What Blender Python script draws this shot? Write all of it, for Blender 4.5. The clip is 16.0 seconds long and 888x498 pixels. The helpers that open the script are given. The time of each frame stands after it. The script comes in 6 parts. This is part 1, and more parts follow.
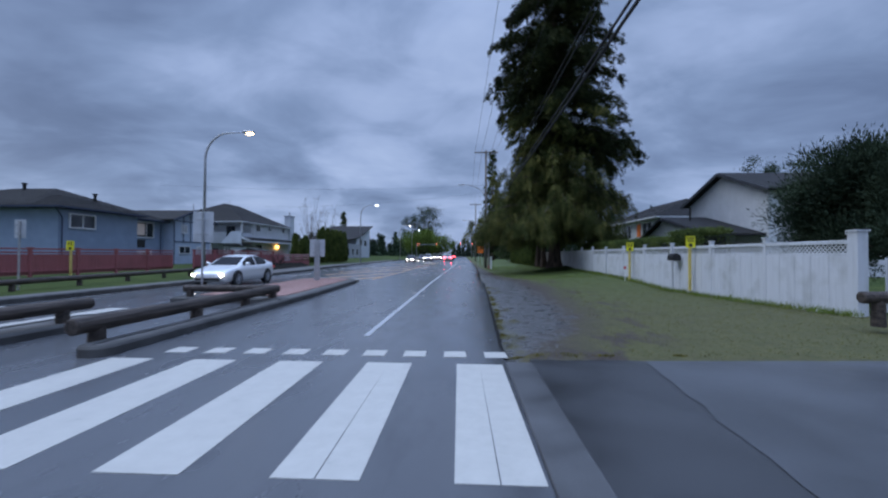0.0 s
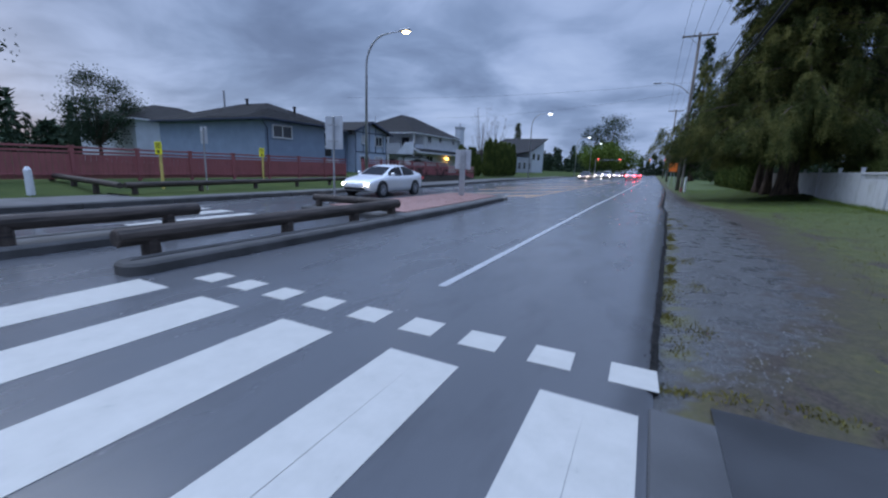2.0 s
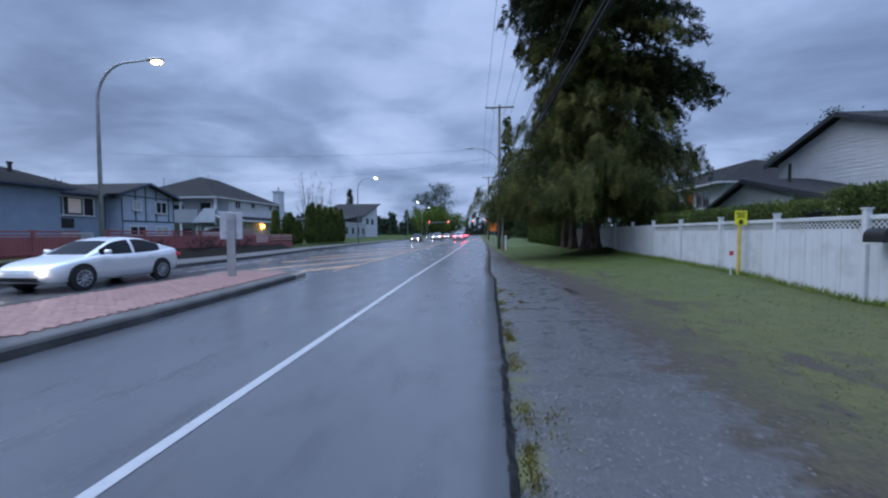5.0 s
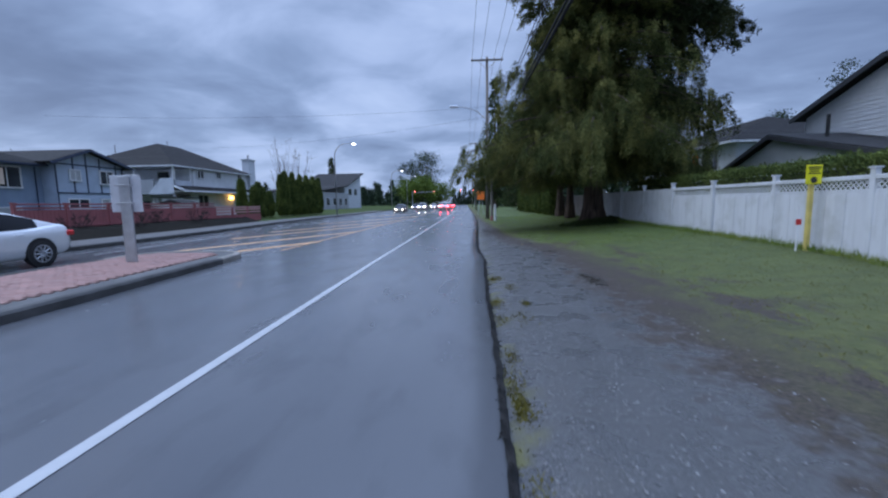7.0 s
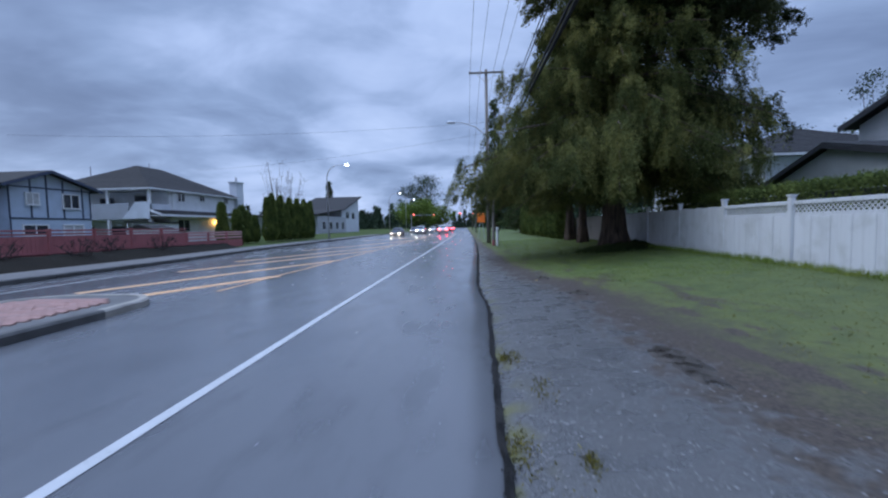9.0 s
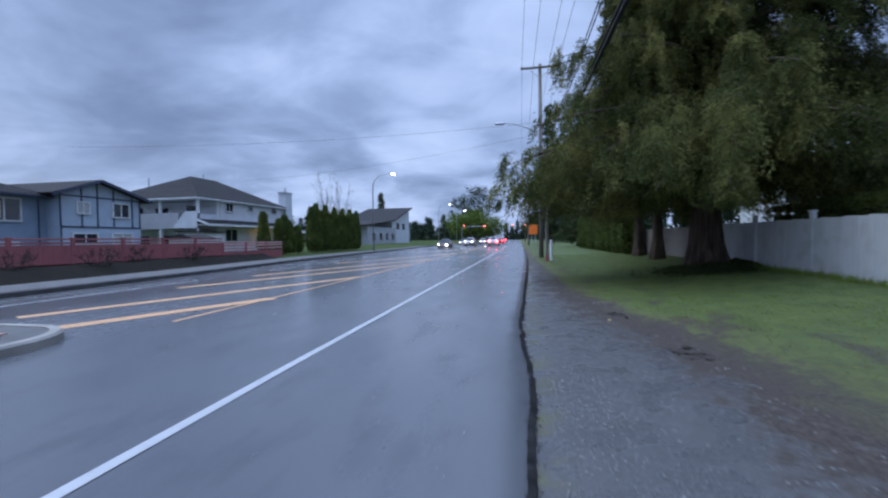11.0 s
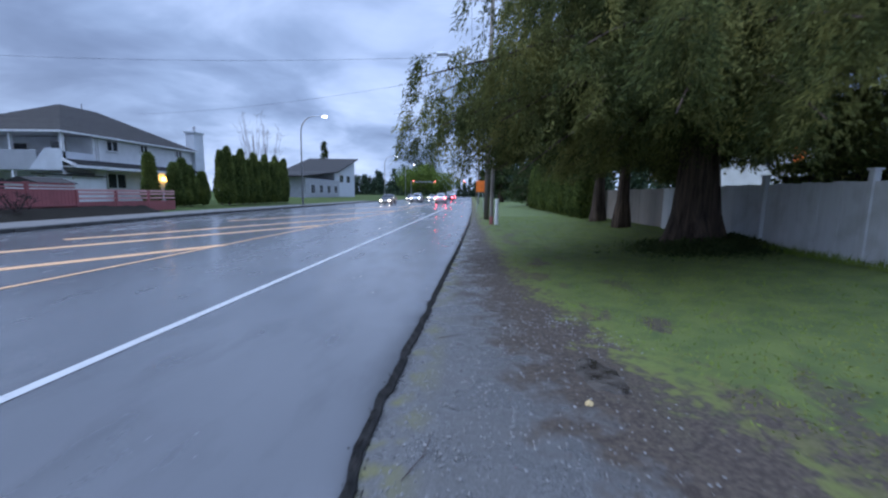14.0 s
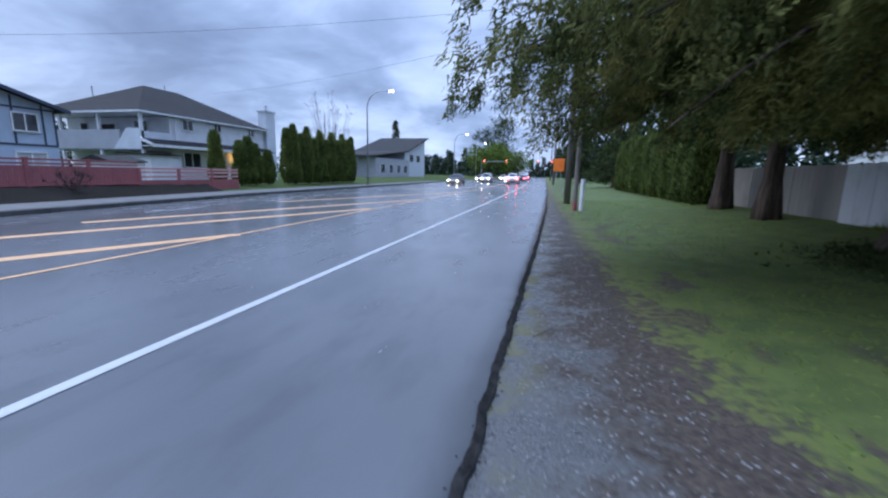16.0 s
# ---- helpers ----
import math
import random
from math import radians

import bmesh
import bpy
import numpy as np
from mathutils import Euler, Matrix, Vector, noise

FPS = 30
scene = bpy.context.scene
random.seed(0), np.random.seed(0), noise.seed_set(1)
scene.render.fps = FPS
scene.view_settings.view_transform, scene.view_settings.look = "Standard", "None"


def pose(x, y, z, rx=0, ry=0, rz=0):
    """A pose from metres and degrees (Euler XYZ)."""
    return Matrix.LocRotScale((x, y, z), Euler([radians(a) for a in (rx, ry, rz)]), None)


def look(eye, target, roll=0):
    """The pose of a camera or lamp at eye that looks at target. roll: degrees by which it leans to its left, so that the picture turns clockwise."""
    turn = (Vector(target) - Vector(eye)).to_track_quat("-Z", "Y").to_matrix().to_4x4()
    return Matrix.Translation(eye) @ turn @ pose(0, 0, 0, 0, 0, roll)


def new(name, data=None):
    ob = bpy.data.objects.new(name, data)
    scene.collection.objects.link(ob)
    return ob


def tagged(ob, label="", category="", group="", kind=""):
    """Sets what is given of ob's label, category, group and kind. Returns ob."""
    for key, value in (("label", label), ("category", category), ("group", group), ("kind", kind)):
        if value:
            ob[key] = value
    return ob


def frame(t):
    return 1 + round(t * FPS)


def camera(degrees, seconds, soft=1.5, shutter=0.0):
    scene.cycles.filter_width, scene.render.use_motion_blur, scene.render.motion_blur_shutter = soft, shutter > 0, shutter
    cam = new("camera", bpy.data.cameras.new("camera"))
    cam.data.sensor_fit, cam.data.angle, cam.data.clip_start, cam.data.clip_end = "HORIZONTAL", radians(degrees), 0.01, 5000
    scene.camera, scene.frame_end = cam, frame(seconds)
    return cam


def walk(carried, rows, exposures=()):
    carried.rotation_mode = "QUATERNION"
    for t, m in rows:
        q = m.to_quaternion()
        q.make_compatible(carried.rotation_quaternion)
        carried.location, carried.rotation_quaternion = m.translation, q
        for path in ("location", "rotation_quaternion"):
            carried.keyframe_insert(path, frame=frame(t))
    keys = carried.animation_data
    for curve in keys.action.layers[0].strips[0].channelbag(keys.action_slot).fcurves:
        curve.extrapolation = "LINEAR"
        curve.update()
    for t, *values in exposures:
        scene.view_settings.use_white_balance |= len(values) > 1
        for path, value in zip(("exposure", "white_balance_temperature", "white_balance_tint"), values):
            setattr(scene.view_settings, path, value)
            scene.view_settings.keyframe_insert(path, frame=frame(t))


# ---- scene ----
cam = camera(95.1, 16.0, soft=2.2, shutter=0.5)
METRES, EYE, TILT, LEAN, TURN = 25.424, 1.5, 0.0, 0.0, 2.7
ROWS = [
    (0.0, 0.0, 0.0, 0.0, -0.0, 0.83, -0.32),
    (0.5, 0.0046, 0.0301, -0.0001, -1.01, -1.36, -0.17),
    (1.0, 0.0104, 0.0608, -0.0002, 2.21, -5.97, -1.13),
    (1.5, 0.0158, 0.0895, -0.0004, 10.77, -9.86, -2.2),
    (2.0, 0.0227, 0.1167, -0.0002, 24.19, -11.58, -2.1),
    (2.5, 0.0272, 0.1469, 0.0015, 19.29, -8.74, -1.01),
    (3.0, 0.0327, 0.1797, 0.0017, 8.76, -5.24, -0.74),
    (3.5, 0.0343, 0.2122, 0.0018, 3.55, -2.6, -0.15),
    (4.0, 0.0337, 0.2446, 0.0023, 3.47, -1.29, 0.05),
    (6.5, 0.0394, 0.4053, -0.0011, -0.45, -5.62, 0.27),
    (7.0, 0.0447, 0.4369, -0.0017, 0.23, -6.42, 0.93),
    (7.5, 0.0486, 0.4703, -0.0023, -0.32, -5.5, 1.24),
    (8.0, 0.0523, 0.5025, -0.0027, 0.11, -5.28, 1.47),
    (8.5, 0.0534, 0.5347, -0.0012, 0.16, -4.05, 1.37),
    (11.0, 0.071, 0.6876, -0.0007, 7.66, -1.44, 0.85),
    (11.5, 0.078, 0.7165, 0.0002, 13.24, 0.83, 0.08),
    (12.0, 0.0839, 0.7447, 0.0015, 19.1, 2.9, -0.66),
    (12.5, 0.0913, 0.7743, 0.0013, 16.96, 1.06, -0.6),
    (13.0, 0.0966, 0.8047, 0.0009, 9.31, -3.16, -0.03),
    (13.5, 0.1026, 0.8364, 0.0003, 3.44, -6.41, -0.37),
    (14.0, 0.1052, 0.8673, 0.0003, 1.09, -7.63, -0.96),
    (14.5, 0.1073, 0.8985, -0.0001, 3.09, -9.65, -1.26),
    (15.0, 0.1065, 0.929, -0.0014, 5.48, -11.52, -1.34),
    (15.5, 0.1052, 0.96, -0.0026, 8.45, -10.27, -1.33),
    (16.0, 0.1011, 0.9899, -0.0022, 10.95, -10.51, -1.1),
]
walk(cam, [(t, pose(0, 0, EYE, TILT, LEAN, TURN) @ pose(METRES * x, METRES * y, METRES * z, 90 + pitch, roll, yaw)) for t, x, y, z, yaw, pitch, roll in ROWS],
     exposures=[(0.0, 0.0), (2.0, 0.05), (4.0, 0.2), (7.0, 0.28), (8.5, 0.35), (11.5, 0.42), (12.5, 0.42), (13.5, 0.55), (15.0, 0.7), (16.0, 0.75)])

# ---------------------------------------------------------------- world and light
world = bpy.data.worlds.new("dusk_sky")
scene.world = world
world.use_nodes = True
wn, wl = world.node_tree.nodes, world.node_tree.links
wn.clear()
SUN_EL, SUN_ROT = radians(12), radians(275)


def wnode(kind, **kw):
    n = wn.new(kind)
    for k, v in kw.items():
        n.inputs[k].default_value = v
    return n


def wmath(op, a, b=None):
    n = wn.new("ShaderNodeMath")
    n.operation = op
    for i, v in enumerate((a, b)):
        if v is None:
            continue
        if isinstance(v, (int, float)):
            n.inputs[i].default_value = v
        else:
            wl.new(v, n.inputs[i])
    return n.outputs[0]


coord = wn.new("ShaderNodeTexCoord")
sep = wn.new("ShaderNodeSeparateXYZ")
wl.new(coord.outputs["Generated"], sep.inputs[0])
up = wmath("MAXIMUM", sep.outputs[2], 0.0)
flat = wmath("ADD", up, 0.24)
cx, cy = wmath("DIVIDE", sep.outputs[0], flat), wmath("DIVIDE", sep.outputs[1], flat)
comb = wn.new("ShaderNodeCombineXYZ")
wl.new(wmath("MULTIPLY", cx, 0.8), comb.inputs[0])
wl.new(wmath("MULTIPLY", cy, 1.0), comb.inputs[1])
comb.inputs[2].default_value = 0.0
clouds = wnode("ShaderNodeTexNoise", Scale=0.95, Detail=5.0, Roughness=0.5, Distortion=0.6)
clouds2 = wnode("ShaderNodeTexNoise", Scale=2.6, Detail=5.0, Roughness=0.55, Distortion=0.5)
wl.new(comb.outputs[0], clouds.inputs["Vector"])
wl.new(comb.outputs[0], clouds2.inputs["Vector"])
mix = wmath("ADD", wmath("MULTIPLY", clouds.outputs[0], 0.72), wmath("MULTIPLY", clouds2.outputs[0], 0.28))
# a darker bank of cloud in the west
west = wn.new("ShaderNodeVectorMath")
west.operation = "DOT_PRODUCT"
west.inputs[1].default_value = (-0.791, 0.352, 0.5)
wl.new(coord.outputs["Generated"], west.inputs[0])
bank_of_cloud = wmath("MULTIPLY", wmath("MAXIMUM", wmath("SUBTRACT", west.outputs["Value"], 0.85), 0.0), 0.85)
mix = wmath("SUBTRACT", mix, bank_of_cloud)
ramp = wn.new("ShaderNodeValToRGB")
wl.new(mix, ramp.inputs[0])
for el in list(ramp.color_ramp.elements)[1:]:
    ramp.color_ramp.elements.remove(el)
for i, (p, c) in enumerate(((0.24, (0.095, 0.14, 0.26)), (0.37, (0.14, 0.2, 0.355)), (0.455, (0.205, 0.288, 0.485)), (0.535, (0.31, 0.41, 0.655)), (0.64, (0.41, 0.52, 0.78)))):
    el = ramp.color_ramp.elements[0] if i == 0 else ramp.color_ramp.elements.new(p)
    el.position, el.color = p, (*c, 1)
# an overcast sky grows brighter towards the zenith
gain = wmath("ADD", wmath("MULTIPLY", wmath("POWER", up, 7.0), 9.0), 1.0)
vm = wn.new("ShaderNodeVectorMath")
vm.operation = "SCALE"
wl.new(ramp.outputs[0], vm.inputs[0])
wl.new(gain, vm.inputs["Scale"])
bg = wnode("ShaderNodeBackground", Strength=1.0)
wl.new(vm.outputs[0], bg.inputs[0])
sky = wn.new("ShaderNodeTexSky")
sky.sky_type, sky.sun_disc, sky.sun_elevation, sky.sun_rotation = "NISHITA", False, SUN_EL, SUN_ROT
bg2 = wnode("ShaderNodeBackground", Strength=0.006)
wl.new(sky.outputs[0], bg2.inputs[0])
add = wn.new("ShaderNodeAddShader")
wl.new(bg.outputs[0], add.inputs[0])
wl.new(bg2.outputs[0], add.inputs[1])
wout = wn.new("ShaderNodeOutputWorld")
wl.new(add.outputs[0], wout.inputs[0])

sun = new("sun", bpy.data.lights.new("sun", "SUN"))
sun.data.energy, sun.data.angle, sun.data.color = 1.2, radians(45), (0.84, 0.91, 1.0)
sun.matrix_world = look((-38, 22, 46), (0, 26, 0))


# ---------------------------------------------------------------- materials
class Mat:
    """A small builder of procedural materials."""

    def __init__(self, name, rough=0.7, metal=0.0, spec=0.5):
        self.m = bpy.data.materials.new(name)
        self.m.use_nodes = True
        self.n, self.l = self.m.node_tree.nodes, self.m.node_tree.links
        self.b = self.n["Principled BSDF"]
        self.b.inputs["Roughness"].default_value = rough
        self.b.inputs["Metallic"].default_value = metal
        self.b.inputs["Specular IOR Level"].default_value = spec
        self.tc = self.n.new("ShaderNodeTexCoord")
        self.geo = self.n.new("ShaderNodeNewGeometry")

    def link(self, a, b):
        self.l.new(a, b)
        return self

    def vec(self, scale=(1, 1, 1), world_space=True):
        mp = self.n.new("ShaderNodeMapping")
        mp.inputs["Scale"].default_value = scale
        self.l.new(self.geo.outputs["Position"] if world_space else self.tc.outputs["Object"], mp.inputs[0])
        return mp.outputs[0]

    def noise(self, scale, detail=4, rough=0.55, vec=None, dist=0.0):
        t = self.n.new("ShaderNodeTexNoise")
        t.inputs["Scale"].default_value, t.inputs["Detail"].default_value = scale, detail
        t.inputs["Roughness"].default_value, t.inputs["Distortion"].default_value = rough, dist
        self.l.new(vec or self.vec(), t.inputs["Vector"])
        return t.outputs[0]

    def ramp(self, fac, stops):
        r = self.n.new("ShaderNodeValToRGB")
        el = r.color_ramp.elements
        el.remove(el[1])
        for i, (p, c) in enumerate(stops):
            e = el[0] if i == 0 else el.new(p)
            e.position = p
            e.color = (c, c, c, 1) if isinstance(c, (int, float)) else (*c, 1)
        self.l.new(fac, r.inputs[0])
        return r.outputs[0]

    def mix(self, fac, a, b, mode="MIX"):
        x = self.n.new("ShaderNodeMix")
        x.data_type, x.blend_type = "RGBA", mode
        for sock, v in ((x.inputs[0], fac), (x.inputs[6], a), (x.inputs[7], b)):
            if isinstance(v, (int, float)):
                sock.default_value = v
            elif isinstance(v, tuple):
                sock.default_value = (*v, 1)
            else:
                self.l.new(v, sock)
        return x.outputs[2]

    def math(self, op, a, b=0.0, clamp=False):
        x = self.n.new("ShaderNodeMath")
        x.operation, x.use_clamp = op, clamp
        for i, v in enumerate((a, b)):
            if isinstance(v, (int, float)):
                x.inputs[i].default_value = v
            else:
                self.l.new(v, x.inputs[i])
        return x.outputs[0]

    def xyz(self):
        s = self.n.new("ShaderNodeSeparateXYZ")
        self.l.new(self.geo.outputs["Position"], s.inputs[0])
        return s.outputs

    def color(self, sock):
        if isinstance(sock, tuple):
            self.b.inputs["Base Color"].default_value = (*sock, 1)
        else:
            self.l.new(sock, self.b.inputs["Base Color"])
        return self

    def rough(self, sock):
        self.l.new(sock, self.b.inputs["Roughness"])
        return self

    def bump(self, height, strength=0.3, dist=0.02):
        x = self.n.new("ShaderNodeBump")
        x.inputs["Strength"].default_value, x.inputs["Distance"].default_value = strength, dist
        self.l.new(height, x.inputs["Height"])
        self.l.new(x.outputs[0], self.b.inputs["Normal"])
        return self

    def emit(self, col, strength):
        self.b.inputs["Emission Color"].default_value = (*col, 1)
        self.b.inputs["Emission Strength"].default_value = strength
        return self

    def random(self):
        o = self.n.new("ShaderNodeObjectInfo")
        return o.outputs["Random"]

    def island(self):
        return self.geo.outputs["Random Per Island"]


def worn(name, col, rough=0.7, amount=0.25, scale=3.0, fine=60.0, metal=0.0, bump=0.15, spec=0.5, per_object=0.0, island=False):
    """Paint, plaster, stone and the like: two scales of variation and a fine relief."""
    m = Mat(name, rough, metal, spec)
    a, b = m.noise(scale, 5), m.noise(fine, 3)
    dark = tuple(c * (1 - amount) for c in col)
    lite = tuple(min(1, c * (1 + 0.5 * amount)) for c in col)
    c = m.mix(m.ramp(a, [(0.32, 0.0), (0.7, 1.0)]), dark, lite)
    c = m.mix(m.math("MULTIPLY", m.ramp(b, [(0.35, 1.0), (0.6, 0.0)]), amount * 0.7), c, tuple(x * 0.55 for x in col))
    if per_object:
        r = m.island() if island else m.random()
        c = m.mix(m.math("MULTIPLY", r, per_object), c, tuple(x * 0.5 for x in col))
    m.color(c).bump(b, bump, 0.01)
    m.rough(m.ramp(a, [(0.3, max(0.02, rough - 0.12)), (0.7, min(1, rough + 0.1))]))
    return m.m


def plain(name, col, rough=0.5, metal=0.0, spec=0.5):
    m = Mat(name, rough, metal, spec)
    n = m.noise(14, 3)
    m.color(m.mix(m.math("MULTIPLY", n, 0.35), col, tuple(c * 0.7 for c in col)))
    return m.m


def glow(name, col, strength, base=(0.8, 0.8, 0.8)):
    return Mat(name, 0.3).color(base).emit(col, strength).m


# wet asphalt of the road
m = Mat("wet_asphalt", 0.35, 0.0, 0.75)
big, mid, fine = m.noise(0.35, 4, vec=m.vec((1, 0.22, 1))), m.noise(2.2, 5, vec=m.vec((1, 0.35, 1))), m.noise(160, 3)
c = m.mix(m.ramp(big, [(0.3, 0.0), (0.7, 1.0)]), (0.066, 0.069, 0.076), (0.105, 0.109, 0.117))
c = m.mix(m.math("MULTIPLY", m.ramp(fine, [(0.35, 0.0), (0.7, 1.0)]), 0.5), c, (0.105, 0.108, 0.112))
c = m.mix(m.math("MULTIPLY", m.ramp(mid, [(0.5, 0.0), (0.72, 1.0)]), 0.35), c, (0.028, 0.03, 0.034))
m.color(c)
m.rough(m.ramp(m.math("ADD", m.math("MULTIPLY", mid, 0.5), m.math("MULTIPLY", big, 0.5)), [(0.38, 0.16), (0.62, 0.3)]))
m.bump(m.math("ADD", m.math("MULTIPLY", fine, 1.0), m.math("MULTIPLY", mid, 0.6)), 0.12, 0.005)
ASPHALT = m.m

m = Mat("path_asphalt", 0.5, 0.0, 0.4)
big, fine = m.noise(0.8, 5), m.noise(120, 3)
c = m.mix(m.ramp(big, [(0.35, 0.0), (0.65, 1.0)]), (0.022, 0.023, 0.025), (0.045, 0.047, 0.051))
c = m.mix(m.math("MULTIPLY", fine, 0.25), c, (0.09, 0.09, 0.09))
m.color(c).rough(m.ramp(big, [(0.3, 0.28), (0.7, 0.5)])).bump(fine, 0.3, 0.006)
PATH = m.m

CONCRETE = worn("weathered_concrete", (0.125, 0.123, 0.12), 0.8, 0.4, 1.6, 70, spec=0.25)
KERB = worn("kerb_concrete", (0.085, 0.083, 0.081), 0.8, 0.45, 2.0, 60, spec=0.2)
NOSE = worn("pale_kerb_concrete", (0.29, 0.27, 0.24), 0.8, 0.25, 2.0, 60, spec=0.2)
GUTTER = worn("dark_gutter_concrete", (0.085, 0.086, 0.088), 0.5, 0.35, 1.5, 70)
# crumbled asphalt, coloured darker to hold the shadow along the edge
m = Mat("broken_edge_and_shade", 0.9, 0.0, 0.12)
a, f = m.noise(7, 5), m.noise(60, 4)
EDGE_CRUMB_SHADE = m.color(m.mix(m.ramp(a, [(0.4, 0.0), (0.65, 1.0)]), (0.014, 0.014, 0.014), (0.036, 0.034, 0.032))).bump(f, 0.9, 0.02).m
m = Mat("wet_mud", 0.5, 0.0, 0.4)
a, f = m.noise(6, 5), m.noise(45, 4)
MUD = m.color(m.mix(m.ramp(a, [(0.4, 0.0), (0.65, 1.0)]), (0.022, 0.018, 0.015), (0.06, 0.05, 0.04))).rough(m.ramp(a, [(0.4, 0.2), (0.6, 0.7)])).bump(f, 0.5, 0.02).m
PAVER = worn("pink_brick_paver", (0.36, 0.2, 0.17), 0.6, 0.3, 4, 80, per_object=0.5)
PAVER_STUFF = worn("pink_brick_paver_bed", (0.36, 0.2, 0.17), 0.6, 0.3, 4, 80, per_object=0.5, island=True)

# road paint, worn where wheels pass
def paint(name, col, wear):
    m = Mat(name, 0.45, 0.0, 0.4)
    a, b = m.noise(5, 6, 0.65), m.noise(90, 4, 0.6)
    w = m.math("ADD", m.math("MULTIPLY", a, 0.6), m.math("MULTIPLY", b, 0.4))
    c = m.mix(m.ramp(a, [(0.3, 0.0), (0.7, 1.0)]), tuple(x * 0.86 for x in col), col)
    c = m.mix(m.ramp(w, [(wear - 0.05, 1.0), (wear + 0.03, 0.0)]), c, (0.1, 0.1, 0.105))
    return m.color(c).bump(b, 0.2, 0.004).m


WHITE_PAINT = paint("white_road_paint", (0.47, 0.455, 0.415), 0.34)
LINE_PAINT = paint("white_line_paint", (0.4, 0.405, 0.41), 0.37)
YELLOW_PAINT = paint("yellow_road_paint", (0.6, 0.34, 0.17), 0.39)

# where the grass of the verge begins
SEAM = [(0, 0.6), (6, 1.4), (7.5, 2.1), (9.2, 2.8), (11.5, 3.2), (14, 3.35), (17, 3.65), (19, 3.92), (22.4, 3.85), (24, 3.6), (25, 3.35), (26, 3.1), (27, 2.85), (28.2, 2.58), (31, 2.38), (36, 2.28), (44, 2.1), (50, 2.05)]

# verge: gravel shoulder, mud and grass, told apart by their distance from the road with an uneven seam
m = Mat("verge_soil_and_grass", 0.85, 0.0, 0.35)
px, py, pz = m.xyz()
w1, w2, w3 = m.noise(0.45, 4), m.noise(2.5, 5), m.noise(9, 5)
# the seam's distance from the road by stretches of the verge
seam = m.ramp(m.math("DIVIDE", py, 50.0), [(a / 50.0, b / 5.0) for a, b in SEAM])
seam = m.math("MULTIPLY", seam, 5.0)
d = m.math("SUBTRACT", px, seam)
d = m.math("ADD", d, m.math("MULTIPLY", m.math("SUBTRACT", w1, 0.5), 0.7))
d = m.math("ADD", d, m.math("MULTIPLY", m.math("SUBTRACT", w2, 0.5), 1.1))
d = m.math("ADD", d, m.math("MULTIPLY", m.math("SUBTRACT", w3, 0.5), 0.9))
far_part = m.ramp(m.math("MULTIPLY", py, 0.02), [(0.4, 0.0), (0.52, 1.0)])
is_grass = m.mix(far_part, m.ramp(m.math("MULTIPLY", m.math("ADD", d, 0.55), 0.6), [(0.0, 0.0), (0.85, 1.0)]), m.ramp(m.math("ADD", d, 0.1), [(0.0, 0.0), (0.4, 1.0)]))
d_mud = m.math("ADD", d, m.math("MULTIPLY", m.ramp(m.math("MULTIPLY", py, 0.02), [(0.24, 0.0), (0.36, 1.0), (0.5, 1.0), (0.62, 0.3)]), 0.55))
is_mud = m.ramp(m.math("ADD", m.math("ADD", d_mud, 0.9), m.math("MULTIPLY", m.math("SUBTRACT", w2, 0.5), 1.0)), [(0.1, 0.0), (0.62, 1.0)])
# bare streaks worn into the edge of the grass
bare = m.noise(1.5, 5, 0.6, m.vec((1, 0.5, 1)))
bare = m.math("MULTIPLY", m.ramp(bare, [(0.53, 0.0), (0.59, 1.0)]), m.ramp(m.math("MULTIPLY", d, 0.35), [(0.3, 1.0), (0.75, 0.0)]))
is_grass = m.math("MULTIPLY", is_grass, m.math("SUBTRACT", 1.0, bare))
f1, f2 = m.noise(75, 5, 0.8), m.noise(28, 4)
grav = m.mix(m.ramp(f1, [(0.38, 0.0), (0.64, 1.0)]), (0.022, 0.022, 0.023), (0.15, 0.15, 0.148))
grav = m.mix(m.ramp(w2, [(0.4, 0.0), (0.65, 0.6)]), grav, (0.078, 0.076, 0.073))
mud = m.mix(m.ramp(f2, [(0.35, 0.0), (0.65, 1.0)]), (0.026, 0.019, 0.015), (0.07, 0.054, 0.041))
g = m.mix(m.ramp(w2, [(0.35, 0.0), (0.65, 1.0)]), (0.046, 0.07, 0.018), (0.085, 0.11, 0.027))
near_mix = m.ramp(m.math("MULTIPLY", py, 0.02), [(0.2, 1.0), (0.52, 0.0)])
g = m.mix(m.math("MULTIPLY", near_mix, 0.75), g, m.mix(m.ramp(w3, [(0.35, 0.0), (0.65, 1.0)]), (0.056, 0.05, 0.018), (0.108, 0.086, 0.036)))
g = m.mix(m.math("MULTIPLY", m.ramp(f1, [(0.3, 1.0), (0.55, 0.0)]), 0.28), g, (0.034, 0.052, 0.016))
c = m.mix(is_mud, grav, mud)
c = m.mix(is_grass, c, g)
lip = m.ramp(m.math("MULTIPLY", m.math("ADD", d, 0.15), 1.0), [(0.05, 0.0), (0.2, 0.9), (0.55, 0.6), (1.0, 0.0)])
c = m.mix(m.math("MULTIPLY", m.math("MULTIPLY", lip, far_part), m.ramp(w3, [(0.44, 0.0), (0.58, 0.75)])), c, (0.12, 0.13, 0.03))
